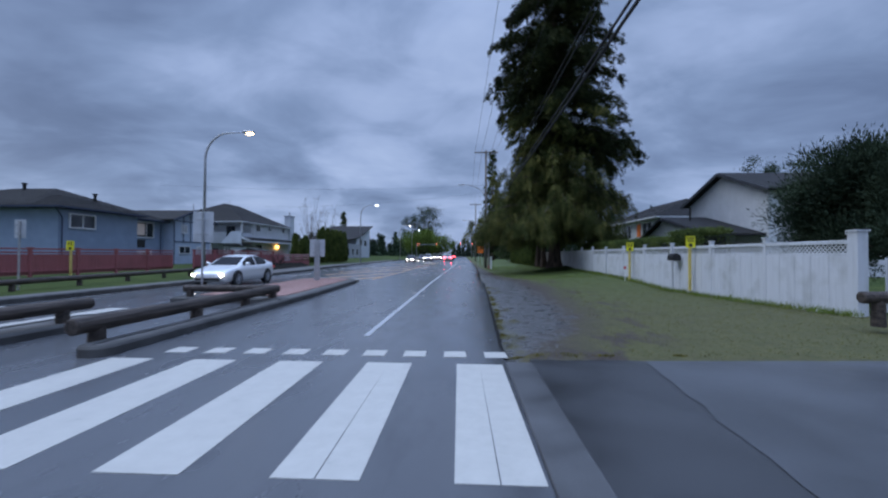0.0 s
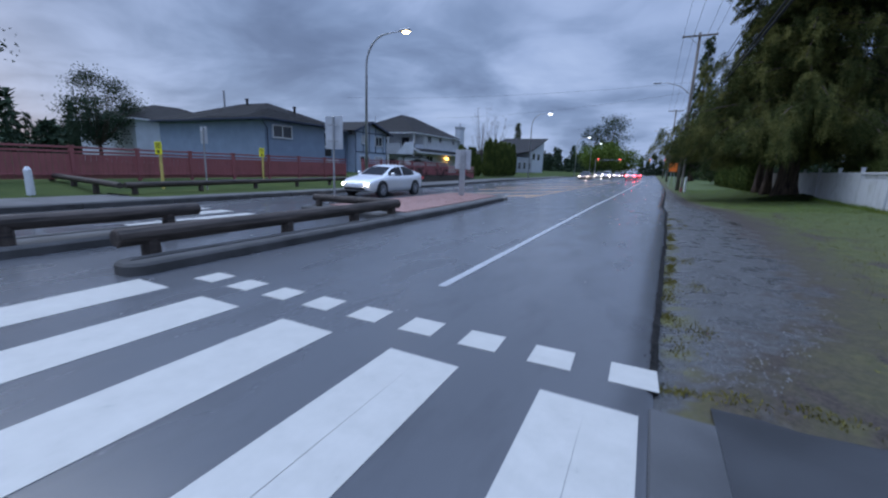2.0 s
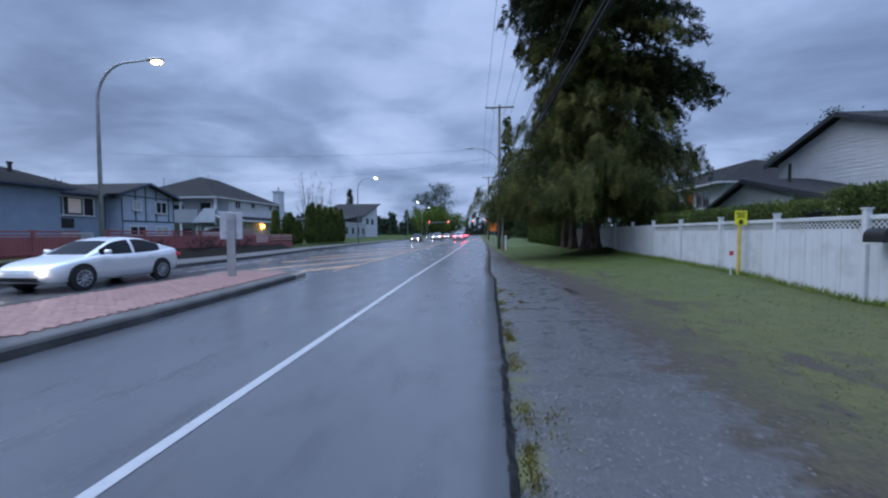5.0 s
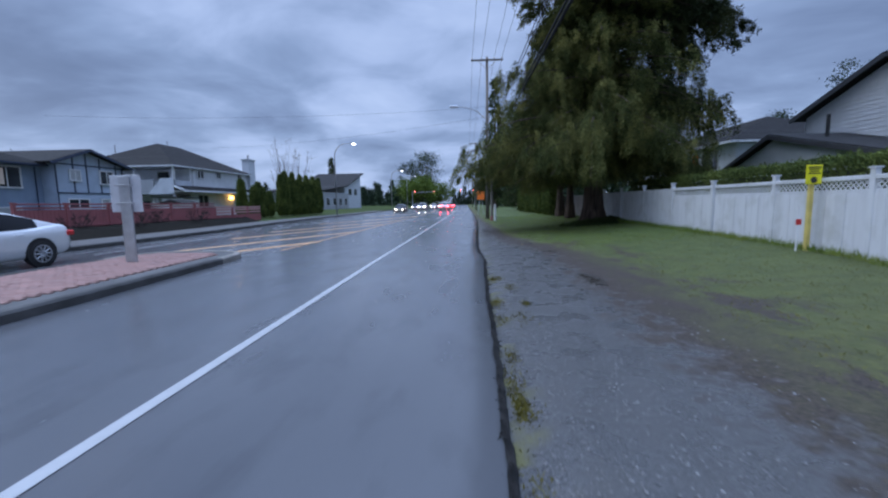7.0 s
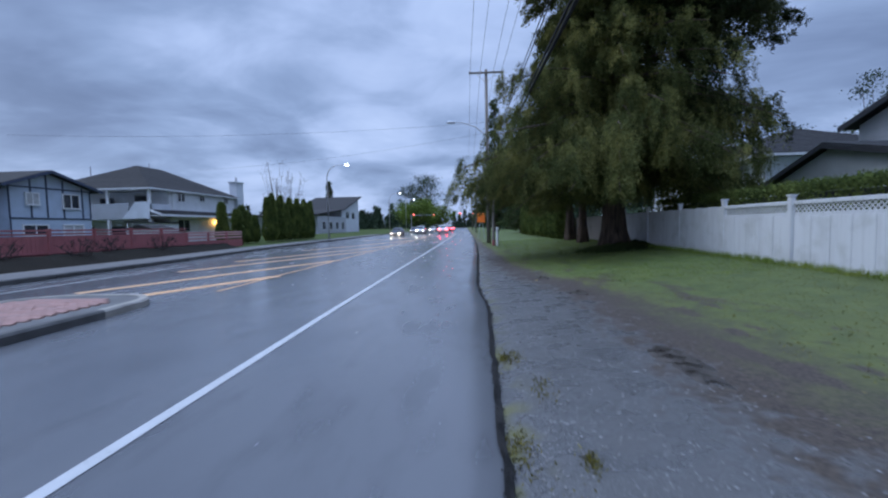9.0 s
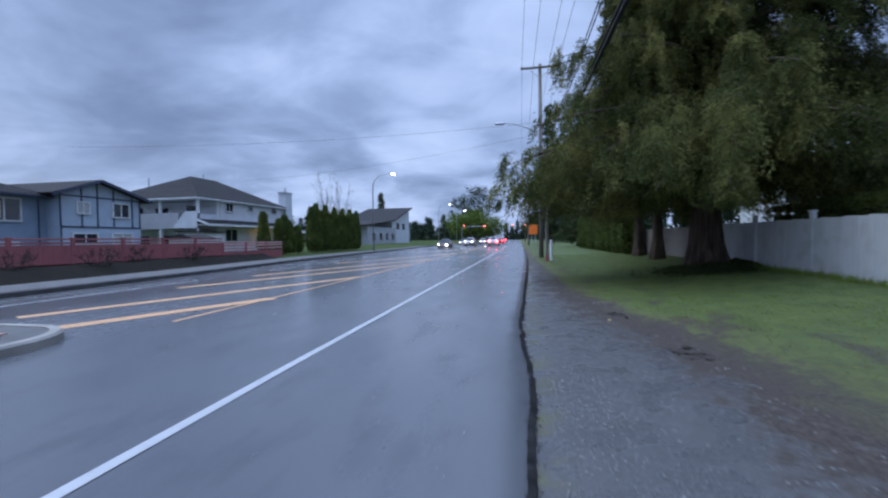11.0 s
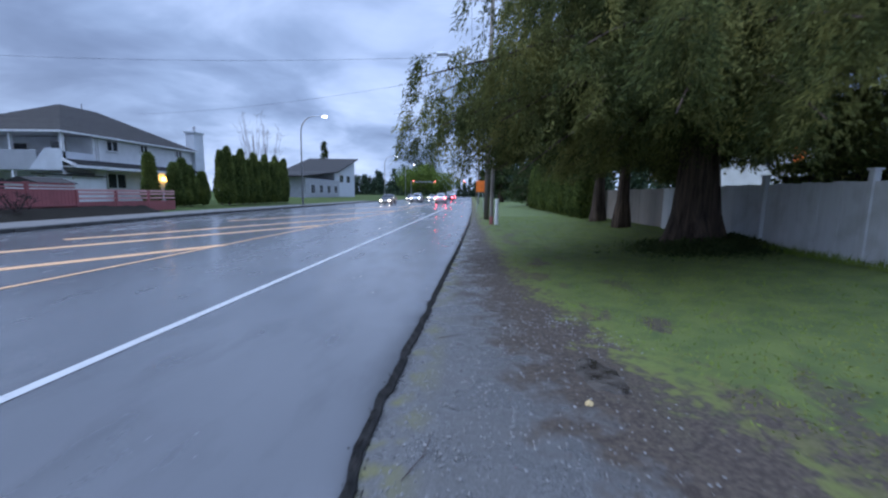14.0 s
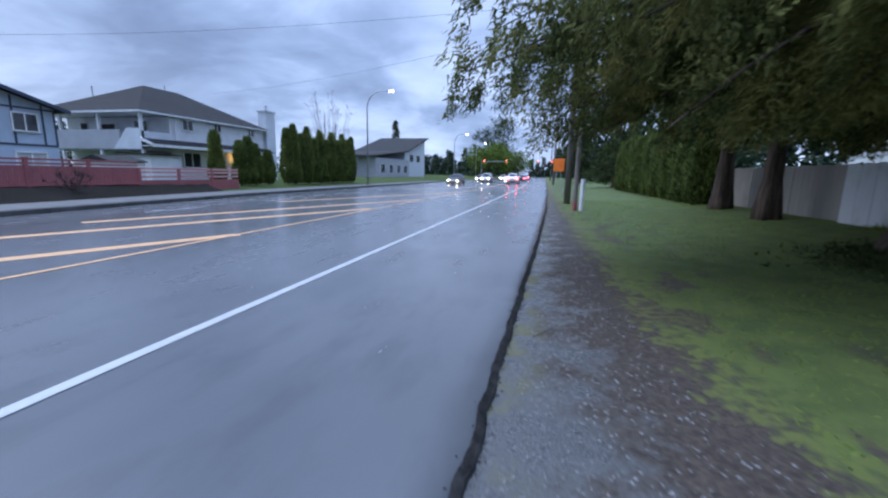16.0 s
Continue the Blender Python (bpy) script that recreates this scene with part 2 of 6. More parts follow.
# moss on the worn seam of the asphalt
moss = m.math("MULTIPLY", m.ramp(w2, [(0.5, 0.0), (0.6, 1.0)]), m.ramp(m.math("SUBTRACT", px, m.math("MULTIPLY", py, 0.02)), [(0.62, 1.0), (0.95, 0.0)]))
c = m.mix(m.math("MULTIPLY", moss, 0.8), c, (0.12, 0.115, 0.03))
m.color(c)
puddle = m.ramp(w2, [(0.42, 0.08), (0.54, 0.55)])
m.rough(m.mix(is_mud, m.mix(0.25, puddle, (0.45, 0.45, 0.45)), (0.8, 0.8, 0.8)))
m.bump(m.math("ADD", m.math("MULTIPLY", f1, 1.0), m.math("MULTIPLY", w3, 1.5)), 0.4, 0.014)
VERGE = m.m

m = Mat("lawn_ground", 0.9, 0.0, 0.06)
a, b = m.noise(0.6, 5), m.noise(40, 4)
c = m.mix(m.ramp(a, [(0.35, 0.0), (0.65, 1.0)]), (0.04, 0.06, 0.02), (0.07, 0.09, 0.027))
c = m.mix(m.math("MULTIPLY", m.ramp(b, [(0.3, 1.0), (0.6, 0.0)]), 0.6), c, (0.03, 0.045, 0.015))
LAWN = m.color(c).bump(b, 0.6, 0.03).m

m = Mat("bare_bed_soil", 0.95, 0.0, 0.04)
a, b = m.noise(1.5, 5), m.noise(35, 5)
SOIL = m.color(m.mix(m.ramp(b, [(0.35, 0.0), (0.65, 1.0)]), (0.008, 0.0075, 0.007), (0.03, 0.027, 0.022))).bump(b, 0.8, 0.05).m


def leafy(name, dark, lite, tip, through_light=0.0):
    m = Mat(name, 0.8, 0.0, 0.06)
    r, a = m.island(), m.noise(0.9, 4)
    c = m.mix(r, dark, lite)
    c = m.mix(m.ramp(a, [(0.47, 0.0), (0.7, 0.8)]), c, tip)
    m.color(c)
    if through_light:
        tr, mx = m.n.new("ShaderNodeBsdfTranslucent"), m.n.new("ShaderNodeMixShader")
        m.link(c, tr.inputs[0])
        mx.inputs[0].default_value = through_light
        m.link(m.b.outputs[0], mx.inputs[1]).link(tr.outputs[0], mx.inputs[2])
        m.link(mx.outputs[0], m.n["Material Output"].inputs[0])
    return m.m


# one cedar foliage twice: a lit copy, and one with shade painted in
CEDAR_LIT = leafy("lit_cedar_foliage", (0.03, 0.042, 0.017), (0.12, 0.14, 0.048), (0.32, 0.3, 0.1), 0.4)
CEDAR_SHADED = leafy("shaded_cedar_foliage", (0.012, 0.019, 0.009), (0.04, 0.052, 0.021), (0.085, 0.09, 0.034))
CEDAR_DARK = leafy("dark_conifer_foliage", (0.026, 0.044, 0.02), (0.075, 0.1, 0.038), (0.1, 0.12, 0.045), 0.4)
MOSS = leafy("moss_tufts", (0.06, 0.055, 0.014), (0.15, 0.13, 0.03), (0.19, 0.165, 0.04))
HEDGE = leafy("thuja_foliage", (0.035, 0.055, 0.02), (0.15, 0.19, 0.055), (0.19, 0.225, 0.062), 0.3)
PINE = leafy("pine_foliage", (0.016, 0.028, 0.018), (0.04, 0.058, 0.034), (0.05, 0.07, 0.04))
SPRING = leafy("spring_foliage", (0.055, 0.09, 0.018), (0.13, 0.18, 0.036), (0.15, 0.2, 0.042))
FARLEAF = leafy("far_foliage", (0.02, 0.035, 0.025), (0.05, 0.075, 0.045), (0.06, 0.085, 0.05))
GRASS = leafy("grass_blades", (0.1, 0.15, 0.032), (0.18, 0.235, 0.05), (0.21, 0.23, 0.06))
DRYGRASS = leafy("dry_grass_blades", (0.1, 0.11, 0.035), (0.19, 0.17, 0.065), (0.17, 0.17, 0.055))

m = Mat("cedar_bark", 0.9, 0.0, 0.2)
v = m.vec((9, 9, 0.8))
a = m.noise(1.0, 6, 0.65, v)
BARK = m.color(m.mix(m.ramp(a, [(0.35, 0.0), (0.65, 1.0)]), (0.03, 0.022, 0.018), (0.13, 0.095, 0.075))).bump(a, 0.9, 0.06).m
SHRUB = worn("dark_red_twig", (0.035, 0.02, 0.018), 0.85, 0.3, 6, 60)
TWIG = worn("bare_twig", (0.1, 0.085, 0.075), 0.85, 0.3, 6, 60)

m = Mat("dark_log", 0.7, 0.0, 0.35)
a = m.noise(1.0, 5, 0.6, m.vec((14, 1.2, 14)))
LOG = m.color(m.mix(m.ramp(a, [(0.35, 0.0), (0.65, 1.0)]), (0.026, 0.021, 0.018), (0.085, 0.066, 0.055))).bump(a, 0.6, 0.015).m

m = Mat("pole_wood", 0.85, 0.0, 0.2)
a = m.noise(1.0, 5, 0.6, m.vec((18, 18, 0.7)))
POLEWOOD = m.color(m.mix(m.ramp(a, [(0.35, 0.0), (0.65, 1.0)]), (0.1, 0.088, 0.078), (0.26, 0.235, 0.21))).bump(a, 0.5, 0.01).m


def boards(name, col, grime):
    """Painted boards with streaks that run down and grime."""
    m = Mat(name, 0.6, 0.0, 0.35)
    s, a = m.noise(1.0, 5, 0.6, m.vec((10, 10, 0.7))), m.noise(1.3, 5)
    c = m.mix(m.ramp(s, [(0.45, 0.0), (0.8, 1.0)]), col, tuple(x * 0.84 for x in col))
    c = m.mix(m.math("MULTIPLY", m.ramp(a, [(0.5, 0.0), (0.75, 1.0)]), 0.6), c, grime)
    c = m.mix(m.math("MULTIPLY", m.random(), 0.1), c, tuple(x * 0.55 for x in col))
    return m.color(c).bump(s, 0.25, 0.006).m


WHITE_FENCE = boards("white_fence_paint", (0.62, 0.635, 0.66), (0.33, 0.34, 0.32))
RED_FENCE = boards("red_fence_stain", (0.32, 0.105, 0.11), (0.18, 0.068, 0.063))
PINK_FENCE = boards("faded_pink_fence", (0.55, 0.3, 0.29), (0.3, 0.16, 0.15))
GREY_FENCE = boards("grey_fence_wood", (0.3, 0.27, 0.25), (0.15, 0.13, 0.12))

# siding: level laps by height
def siding(name, col, lap, bevel=0.5, board=False):
    m = Mat(name, 0.6, 0.0, 0.35)
    px, py, pz = m.xyz()
    f = m.math("FRACT", m.math("DIVIDE", pz, lap))
    n = m.noise(1.2, 5)
    s = m.noise(1.0, 4, 0.6, m.vec((6, 6, 0.5)))
    c = m.mix(m.ramp(n, [(0.35, 0.0), (0.7, 1.0)]), tuple(x * 0.86 for x in col), col)
    c = m.mix(m.math("MULTIPLY", m.ramp(s, [(0.5, 0.0), (0.85, 1.0)]), 0.18), c, tuple(x * 0.65 for x in col))
    m.color(c)
    m.bump(f, bevel, 0.02)
    return m.m


BLUE_SIDING = siding("blue_siding", (0.25, 0.32, 0.43), 3.0)
LIGHT_SIDING = siding("pale_blue_stucco", (0.44, 0.52, 0.64), 3.0, 0.05)
WHITE_SIDING = siding("white_lap_siding", (0.72, 0.74, 0.77), 3.0, 0.05)
PALE_SIDING = siding("pale_grey_siding", (0.62, 0.66, 0.71), 0.2, 0.15)
GREY_SIDING = siding("grey_siding", (0.4, 0.42, 0.45), 0.25, 0.4)
TRIM_BLUE = plain("navy_trim_paint", (0.03, 0.045, 0.085), 0.5)
DARK_TRIM = plain("dark_fascia_paint", (0.05, 0.052, 0.058), 0.55)
TRIM_WHITE = worn("white_trim_paint", (0.72, 0.73, 0.75), 0.5, 0.15)

m = Mat("asphalt_shingles", 0.9, 0.0, 0.25)
a, b = m.noise(1.0, 4, 0.6, m.vec((3.5, 3.5, 12))), m.noise(70, 3)
c = m.mix(m.ramp(a, [(0.35, 0.0), (0.65, 1.0)]), (0.014, 0.014, 0.015), (0.03, 0.029, 0.029))
c = m.mix(m.math("MULTIPLY", m.island(), 0.4), c, (0.042, 0.04, 0.039))
SHINGLE = m.color(c).bump(b, 0.5, 0.01).m

SHADE_BLACK = plain("hedge_inner_shade", (0.012, 0.012, 0.014), 0.8)
m = Mat("window_glass", 0.06, 0.0, 0.6)
GLASS = m.color((0.03, 0.035, 0.045)).m
m = Mat("car_glass", 0.12, 0.0, 0.22)
CAR_GLASS = m.color((0.012, 0.013, 0.016)).m
CURTAIN = worn("pale_curtain", (0.45, 0.46, 0.48), 0.8, 0.2)
LIT = glow("lit_room", (1.0, 0.8, 0.7), 0.06, (0.5, 0.47, 0.46))
STEEL = worn("galvanised_steel", (0.42, 0.43, 0.45), 0.45, 0.2, 4, 40, metal=0.7)
SIGN_GREY = worn("sign_back_aluminium", (0.52, 0.54, 0.57), 0.5, 0.15, 3, 30, metal=0.3)
YELLOW = worn("yellow_sign_paint", (0.85, 0.78, 0.02), 0.45, 0.1)
YELLOW.node_tree.nodes["Principled BSDF"].inputs["Emission Strength"].default_value = 0.0
YPOST = worn("pale_yellow_post", (0.7, 0.55, 0.16), 0.6, 0.25)
ORANGE = worn("orange_sign_cloth", (0.95, 0.2, 0.02), 0.6, 0.15)
BLACK = plain("black_rubber", (0.012, 0.012, 0.013), 0.7)
WIRE = plain("black_cable", (0.008, 0.008, 0.009), 0.8)
INK = plain("dark_print", (0.03, 0.03, 0.02), 0.6)
REDTAG = plain("red_tag", (0.6, 0.03, 0.03), 0.5)
LAMP = glow("street_lamp_light", (1.0, 0.72, 0.36), 7.0)
LAMP_COOL = glow("cool_lamp_light", (0.92, 0.96, 1.0), 9.0)
PORCH = glow("porch_light", (1.0, 0.5, 0.12), 7.0)
HEAD = glow("headlight_lens", (1.0, 0.9, 0.74), 90.0)
TAIL = glow("tail_light_lens", (1.0, 0.03, 0.04), 55.0, (0.5, 0.02, 0.02))
REDSIG = glow("red_signal", (1.0, 0.06, 0.05), 14.0)


# ---------------------------------------------------------------- mesh kit
class Kit:
    """Collects vertices and faces for one mesh."""

    def __init__(self):
        self.v, self.f = [], []

    def poly(self, pts):
        n = len(self.v)
        self.v += [tuple(p) for p in pts]
        self.f.append(tuple(range(n, n + len(pts))))
        return self

    def box(self, x0, x1, y0, y1, z0, z1, m=None):
        n = len(self.v)
        pts = [(x, y, z) for z in (z0, z1) for x, y in ((x0, y0), (x1, y0), (x1, y1), (x0, y1))]
        if m is not None:
            pts = [tuple(m @ Vector(p)) for p in pts]
        self.v += pts
        self.f += [tuple(n + i for i in q) for q in ((3, 2, 1, 0), (4, 5, 6, 7), (0, 1, 5, 4), (1, 2, 6, 5), (2, 3, 7, 6), (3, 0, 4, 7))]
        return self

    def bbox(self, x0, x1, y0, y1, z0, z1, b=0.01, m=None):
        """A box with bevelled edges."""
        bm = bmesh.new()
        bmesh.ops.create_cube(bm, size=1)
        for v in bm.verts:
            v.co = Vector(((x0 + x1) / 2 + v.co.x * (x1 - x0), (y0 + y1) / 2 + v.co.y * (y1 - y0), (z0 + z1) / 2 + v.co.z * (z1 - z0)))
        bmesh.ops.bevel(bm, geom=bm.edges[:], offset=b, segments=1, affect="EDGES")
        n = len(self.v)
        bm.verts.index_update()
        for v in bm.verts:
            self.v.append(tuple(m @ v.co) if m is not None else tuple(v.co))
        for f in bm.faces:
            self.f.append(tuple(n + v.index for v in f.verts))
        bm.free()
        return self

    def tube(self, pts, radii, n=10, caps=True):
        pts = [Vector(p) for p in pts]
        if isinstance(radii, (int, float)):
            radii = [radii] * len(pts)
        base, ref = len(self.v), None
        for i, p in enumerate(pts):
            t = (pts[min(i + 1, len(pts) - 1)] - pts[max(i - 1, 0)]).normalized()
            if ref is None:
                ref = Vector((1, 0, 0)) if abs(t.x) < 0.9 else Vector((0, 1, 0))
            ref = (ref - t * ref.dot(t)).normalized()
            side = t.cross(ref)
            for k in range(n):
                a = 2 * math.pi * k / n
                self.v.append(tuple(p + (ref * math.cos(a) + side * math.sin(a)) * radii[i]))
        for i in range(len(pts) - 1):
            for k in range(n):
                a, b = base + i * n + k, base + i * n + (k + 1) % n
                self.f.append((a, b, b + n, a + n))
        if caps:
            self.f.append(tuple(base + k for k in reversed(range(n))))
            self.f.append(tuple(base + (len(pts) - 1) * n + k for k in range(n)))
        return self

    def prism(self, outline, z0, z1):
        """An upright prism over a plan outline (anticlockwise)."""
        n, k = len(self.v), len(outline)
        self.v += [(x, y, z0) for x, y in outline] + [(x, y, z1) for x, y in outline]
        self.f += [tuple(n + i for i in reversed(range(k))), tuple(n + k + i for i in range(k))]
        self.f += [(n + i, n + (i + 1) % k, n + k + (i + 1) % k, n + k + i) for i in range(k)]
        return self

    def extrude(self, pts, d):
        """A slab: a polygon and its copy moved by d."""
        n, k = len(self.v), len(pts)
        self.v += [tuple(p) for p in pts] + [tuple(Vector(p) + Vector(d)) for p in pts]
        self.f += [tuple(n + i for i in reversed(range(k))), tuple(n + k + i for i in range(k))]
        self.f += [(n + i, n + (i + 1) % k, n + k + (i + 1) % k, n + k + i) for i in range(k)]
        return self

    def mesh(self, name, mat, smooth=False):
        me = bpy.data.meshes.new(name)
        me.from_pydata(self.v, [], self.f)
        me.materials.append(mat)
        bm = bmesh.new()
        bm.from_mesh(me)
        if len(bm.faces) < 20000:
            bmesh.ops.recalc_face_normals(bm, faces=bm.faces[:])
        bm.to_mesh(me)
        bm.free()
        if smooth:
            me.shade_smooth()
        me.update()
        return me

    def part(self, name, mat, parent, label="", smooth=False):
        ob = new(name, self.mesh(name, mat, smooth))
        ob.parent = parent
        return tagged(ob, label)

    def thing(self, name, mat, label, category, group="", kind="", smooth=False):
        return tagged(new(name, self.mesh(name, mat, smooth)), label, category, group, kind)


def thing(name, label, category, x=0, y=0, z=0, rz=0, group="", kind=""):
    ob = new(name)
    ob.matrix_basis = pose(x, y, z, 0, 0, rz)
    ob.empty_display_size = 0.2
    return tagged(ob, label, category, group, kind)


def leaf_mesh(name, verts, mat, corners=3):
    """A mesh of many loose faces from an array (n * corners, 3)."""
    verts = np.asarray(verts, dtype=np.float32).reshape(-1, 3)
    n = len(verts) // corners
    me = bpy.data.meshes.new(name)
    me.vertices.add(len(verts))
    me.vertices.foreach_set("co", verts.ravel())
    me.loops.add(n * corners)
    me.loops.foreach_set("vertex_index", np.arange(n * corners, dtype=np.int32))
    me.polygons.add(n)
    me.polygons.foreach_set("loop_start", np.arange(0, n * corners, corners, dtype=np.int32))
    me.polygons.foreach_set("loop_total", np.full(n, corners, dtype=np.int32))
    me.materials.append(mat)
    me.update(calc_edges=True)
    return me


def fronds(rng, base, along, length, width, droop=0.7, jitter=0.35):
    """Pointed leaf sprays at points base that point along, pulled downwards."""
    n = len(base)
    d = along + rng.normal(0, jitter, (n, 3))
    d[:, 2] -= droop
    d /= np.linalg.norm(d, axis=1, keepdims=True) + 1e-9
    s = np.cross(d, rng.normal(0, 1, (n, 3)))
    s /= np.linalg.norm(s, axis=1, keepdims=True) + 1e-9
    L = (length * rng.uniform(0.6, 1.35, n))[:, None]
    W = (width * rng.uniform(0.6, 1.3, n))[:, None]
    foot = base + d * L * 0.12
    return np.stack([foot + s * W * 0.5, base + d * L, foot - s * W * 0.5], axis=1).reshape(-1, 3)


rng = np.random.default_rng(7)


# ---------------------------------------------------------------- ground, road, paint
def interp(table, y):
    return float(np.interp(y, [a for a, _ in table], [b for _, b in table]))


EDGE = [(-40, 0.6), (6, 0.62), (9, 0.71), (12.7, 0.84), (15, 0.92), (18.2, 0.98), (20.8, 1.09), (22, 1.12), (23.6, 1.02), (24.8, 1.01), (26.3, 1.07), (30, 1.18), (34, 1.32), (43.5, 1.56), (60, 1.75), (420, 1.9)]


def edge(y):
    return interp(EDGE, y) + 0.025 * noise.noise((y * 0.9, 0, 0)) + (0.03 * noise.noise((y * 3.1, 5, 0)) + 0.014 * noise.noise((y * 9.0, 3, 0))) * (1 if y > 6 else 0)


KERB_LINE = [(-40, -13.2), (26, -13.2), (34, -13.6), (46, -14.85), (60, -15.3), (75, -15.45), (175, -18.4), (420, -18.4)]


def kerb_x(y):
    """The foot of the kerb across the road."""
    return interp(KERB_LINE, y)


def bank(y):
    """Height of the land at the white fence."""
    return float(np.interp(y, [5.7, 7, 9, 12, 17, 21, 25, 33, 60], [0.0, 0.14, 0.22, 0.12, 0.08, 0.28, 0.36, 0.42, 0.4]))


def rise(x, y=30):
    """Height of the land across the road."""
    if x > 0:
        return float(np.interp(x, [0, 0.9, 1.3, 3.2, 5.5, 8.5, 40], [-0.05, -0.04, -0.01, 0.0, 0.32 * bank(y), bank(y), bank(y) + 0.08]))
    return float(np.interp(-x + kerb_x(y) + 13.2, [0, 13.2, 13.5, 16, 19.5, 30, 60], [-0.1, -0.1, 0.1, 0.13, 0.38, 0.5, 0.6]))


def grid(name, xs, ys, zf, mat, label, cat, smooth=True):
    k = Kit()
    k.v = [(x, y, zf(x, y)) for y in ys for x in xs]
    w = len(xs)
    k.f = [(j * w + i, j * w + i + 1, (j + 1) * w + i + 1, (j + 1) * w + i) for j in range(len(ys) - 1) for i in range(w - 1)]
    return k.thing(name, mat, label, cat, kind="structure", smooth=smooth)


grid("ground", [-3000, -800, -250, -100, -60, -40, -30, -25, -19.5, -17, -16, -15.2, -14.3, -13.5, -13.2, -6, 0, 0.5, 1.3, 3.2, 5.5, 8.5, 9.5, 11, 14, 20, 40, 100, 250, 800, 3000],
     [-3000, -600, -100, -30, 0, 5.7, 7, 9, 12, 17, 21, 25, 33, 36, 40, 44, 48, 54, 60, 75, 100, 140, 175, 200, 420, 1000, 3000],
     lambda x, y: rise(x, y) - 0.07, LAWN, "short wet lawn and open ground reaching the horizon", "ground")

ys = [-30 + 2 * i for i in range(18)] + [6 + 0.075 * i for i in range(734)] + [62 + 4 * i for i in range(91)]
k = Kit()
for i, y in enumerate(ys):
    e = edge(y)
    left = kerb_x(y) - 0.05
    for x, z in ((left, -0.05), (left, 0.0), (-9, 0.0), (-4, 0.0), (e - 0.3, 0.0), (e - 0.06, 0.0), (e, -0.03)):
        k.v.append((x, y, z))
for j in range(len(ys) - 1):
    for i in range(6):
        k.f.append((j * 7 + i, j * 7 + i + 1, (j + 1) * 7 + i + 1, (j + 1) * 7 + i))
road = k.thing("road", ASPHALT, "wet grey asphalt road with a crumbling edge", "road", kind="structure", smooth=True)

vx = [0.0 + 0.12 * i for i in range(12)] + [1.44 + 0.3 * i for i in range(24)] + [8.62, 9.2]
vy = [5.6, 5.7, 5.8, 5.9, 6.0, 6.1] + [6.2 + 0.3 * i for i in range(149)] + [51 + 3 * i for i in range(110)]


def verge_h(x, y):
    e = interp(EDGE, y)
    d = x - e
    if d < -0.05:
        return -0.06
    z = rise(x, y) + 0.02
    bump = 0.035 * noise.noise((x * 0.9, y * 0.7, 2)) + 0.02 * noise.noise((x * 2.7, y * 2.1, 8))
    k = min(1, max(0, d / 0.5))
    s = min(1, max(0, (y - 5.75) / 0.5))
    return (z + bump * k - 0.045 * (1 - k)) * s - 0.03 * (1 - s)


verge = grid("verge", vx, vy, verge_h, VERGE, "muddy gravel shoulder running into patchy grass", "verge")

# broken strip where the asphalt crumbles, the crack's shadow painted in as dark colour
k = Kit()
for i in range(700):
    y = 6.0 + 0.075 * i
    e = edge(y)
    w = -0.004 + 0.03 * noise.noise((y * 1.3, 9, 0)) + 0.035 * noise.noise((y * 6.3, 2, 0)) + 0.022 * noise.noise((y * 17, 4, 0)) + 0.014 * min(1, max(0, (y - 20) / 6))
    k.v += [(e - 0.035, y, 0.0035), (e + 0.01, y, -0.02), (e + max(0.012, w), y, -0.02), (e + max(0.025, w * 1.4), y, -0.035)]
for i in range(699):
    for j in range(3):
        k.f.append((i * 4 + j, i * 4 + j + 1, i * 4 + j + 5, i * 4 + j + 4))
k.thing("road_edge_and_shade", EDGE_CRUMB_SHADE, "crumbling broken edge of the asphalt, its shadow painted dark", "road edge", kind="structure", smooth=True)


# side street apron in front of the verge, with a concrete gutter and a crack
border = [(2.2 + 0.06 * noise.noise((i * 0.9, 2, 0)) + 0.02 * noise.noise((i * 2.7, 5, 0)) + 0.115 * max(0, -30 + 0.36 * i - 2.6), -30 + 0.36 * i) for i in range(100)]
k = Kit()
for (xa, ya), (xb, yb) in zip(border, border[1:]):
    k.poly([(0.965, ya, -0.004), (xa + 0.05, ya, 0.002), (xb + 0.05, yb, 0.002), (0.965, yb, -0.004)])
k.poly([(0.965, border[-1][1], -0.004), (border[-1][0] + 0.05, border[-1][1], 0.002), (2.62, 6.02, -0.012), (0.965, 5.98, -0.012)])
k.thing("asphalt_patch", PATH, "dark wet asphalt strip of the footpath", "path", kind="structure")
k = Kit()
for (xa, ya), (xb, yb) in zip(border, border[1:]):
    k.poly([(xa, ya, 0.008), (40, ya, 0.03), (40, yb, 0.03), (xb, yb, 0.008)])
k.poly([(border[-1][0], border[-1][1], 0.008), (40, border[-1][1], 0.03), (40, 6.5, 0.03), (6.1, 6.12, 0.02), (2.6, 5.95, 0.004)])
k.thing("driveway", worn("pale_wet_asphalt", (0.078, 0.082, 0.088), 0.42, 0.35, 0.9, 90, spec=0.35), "paler wet asphalt driveway with an uneven border", "driveway", kind="structure")
k = Kit()
for i in range(4):
    y0 = -30 + 8.94 * i
    k.bbox(0.6, 0.97, y0, min(5.74, y0 + 8.93), -0.06, 0.006, 0.01)
k.thing("gutter", GUTTER, "worn concrete gutter strip beside the crossing", "gutter", kind="structure")

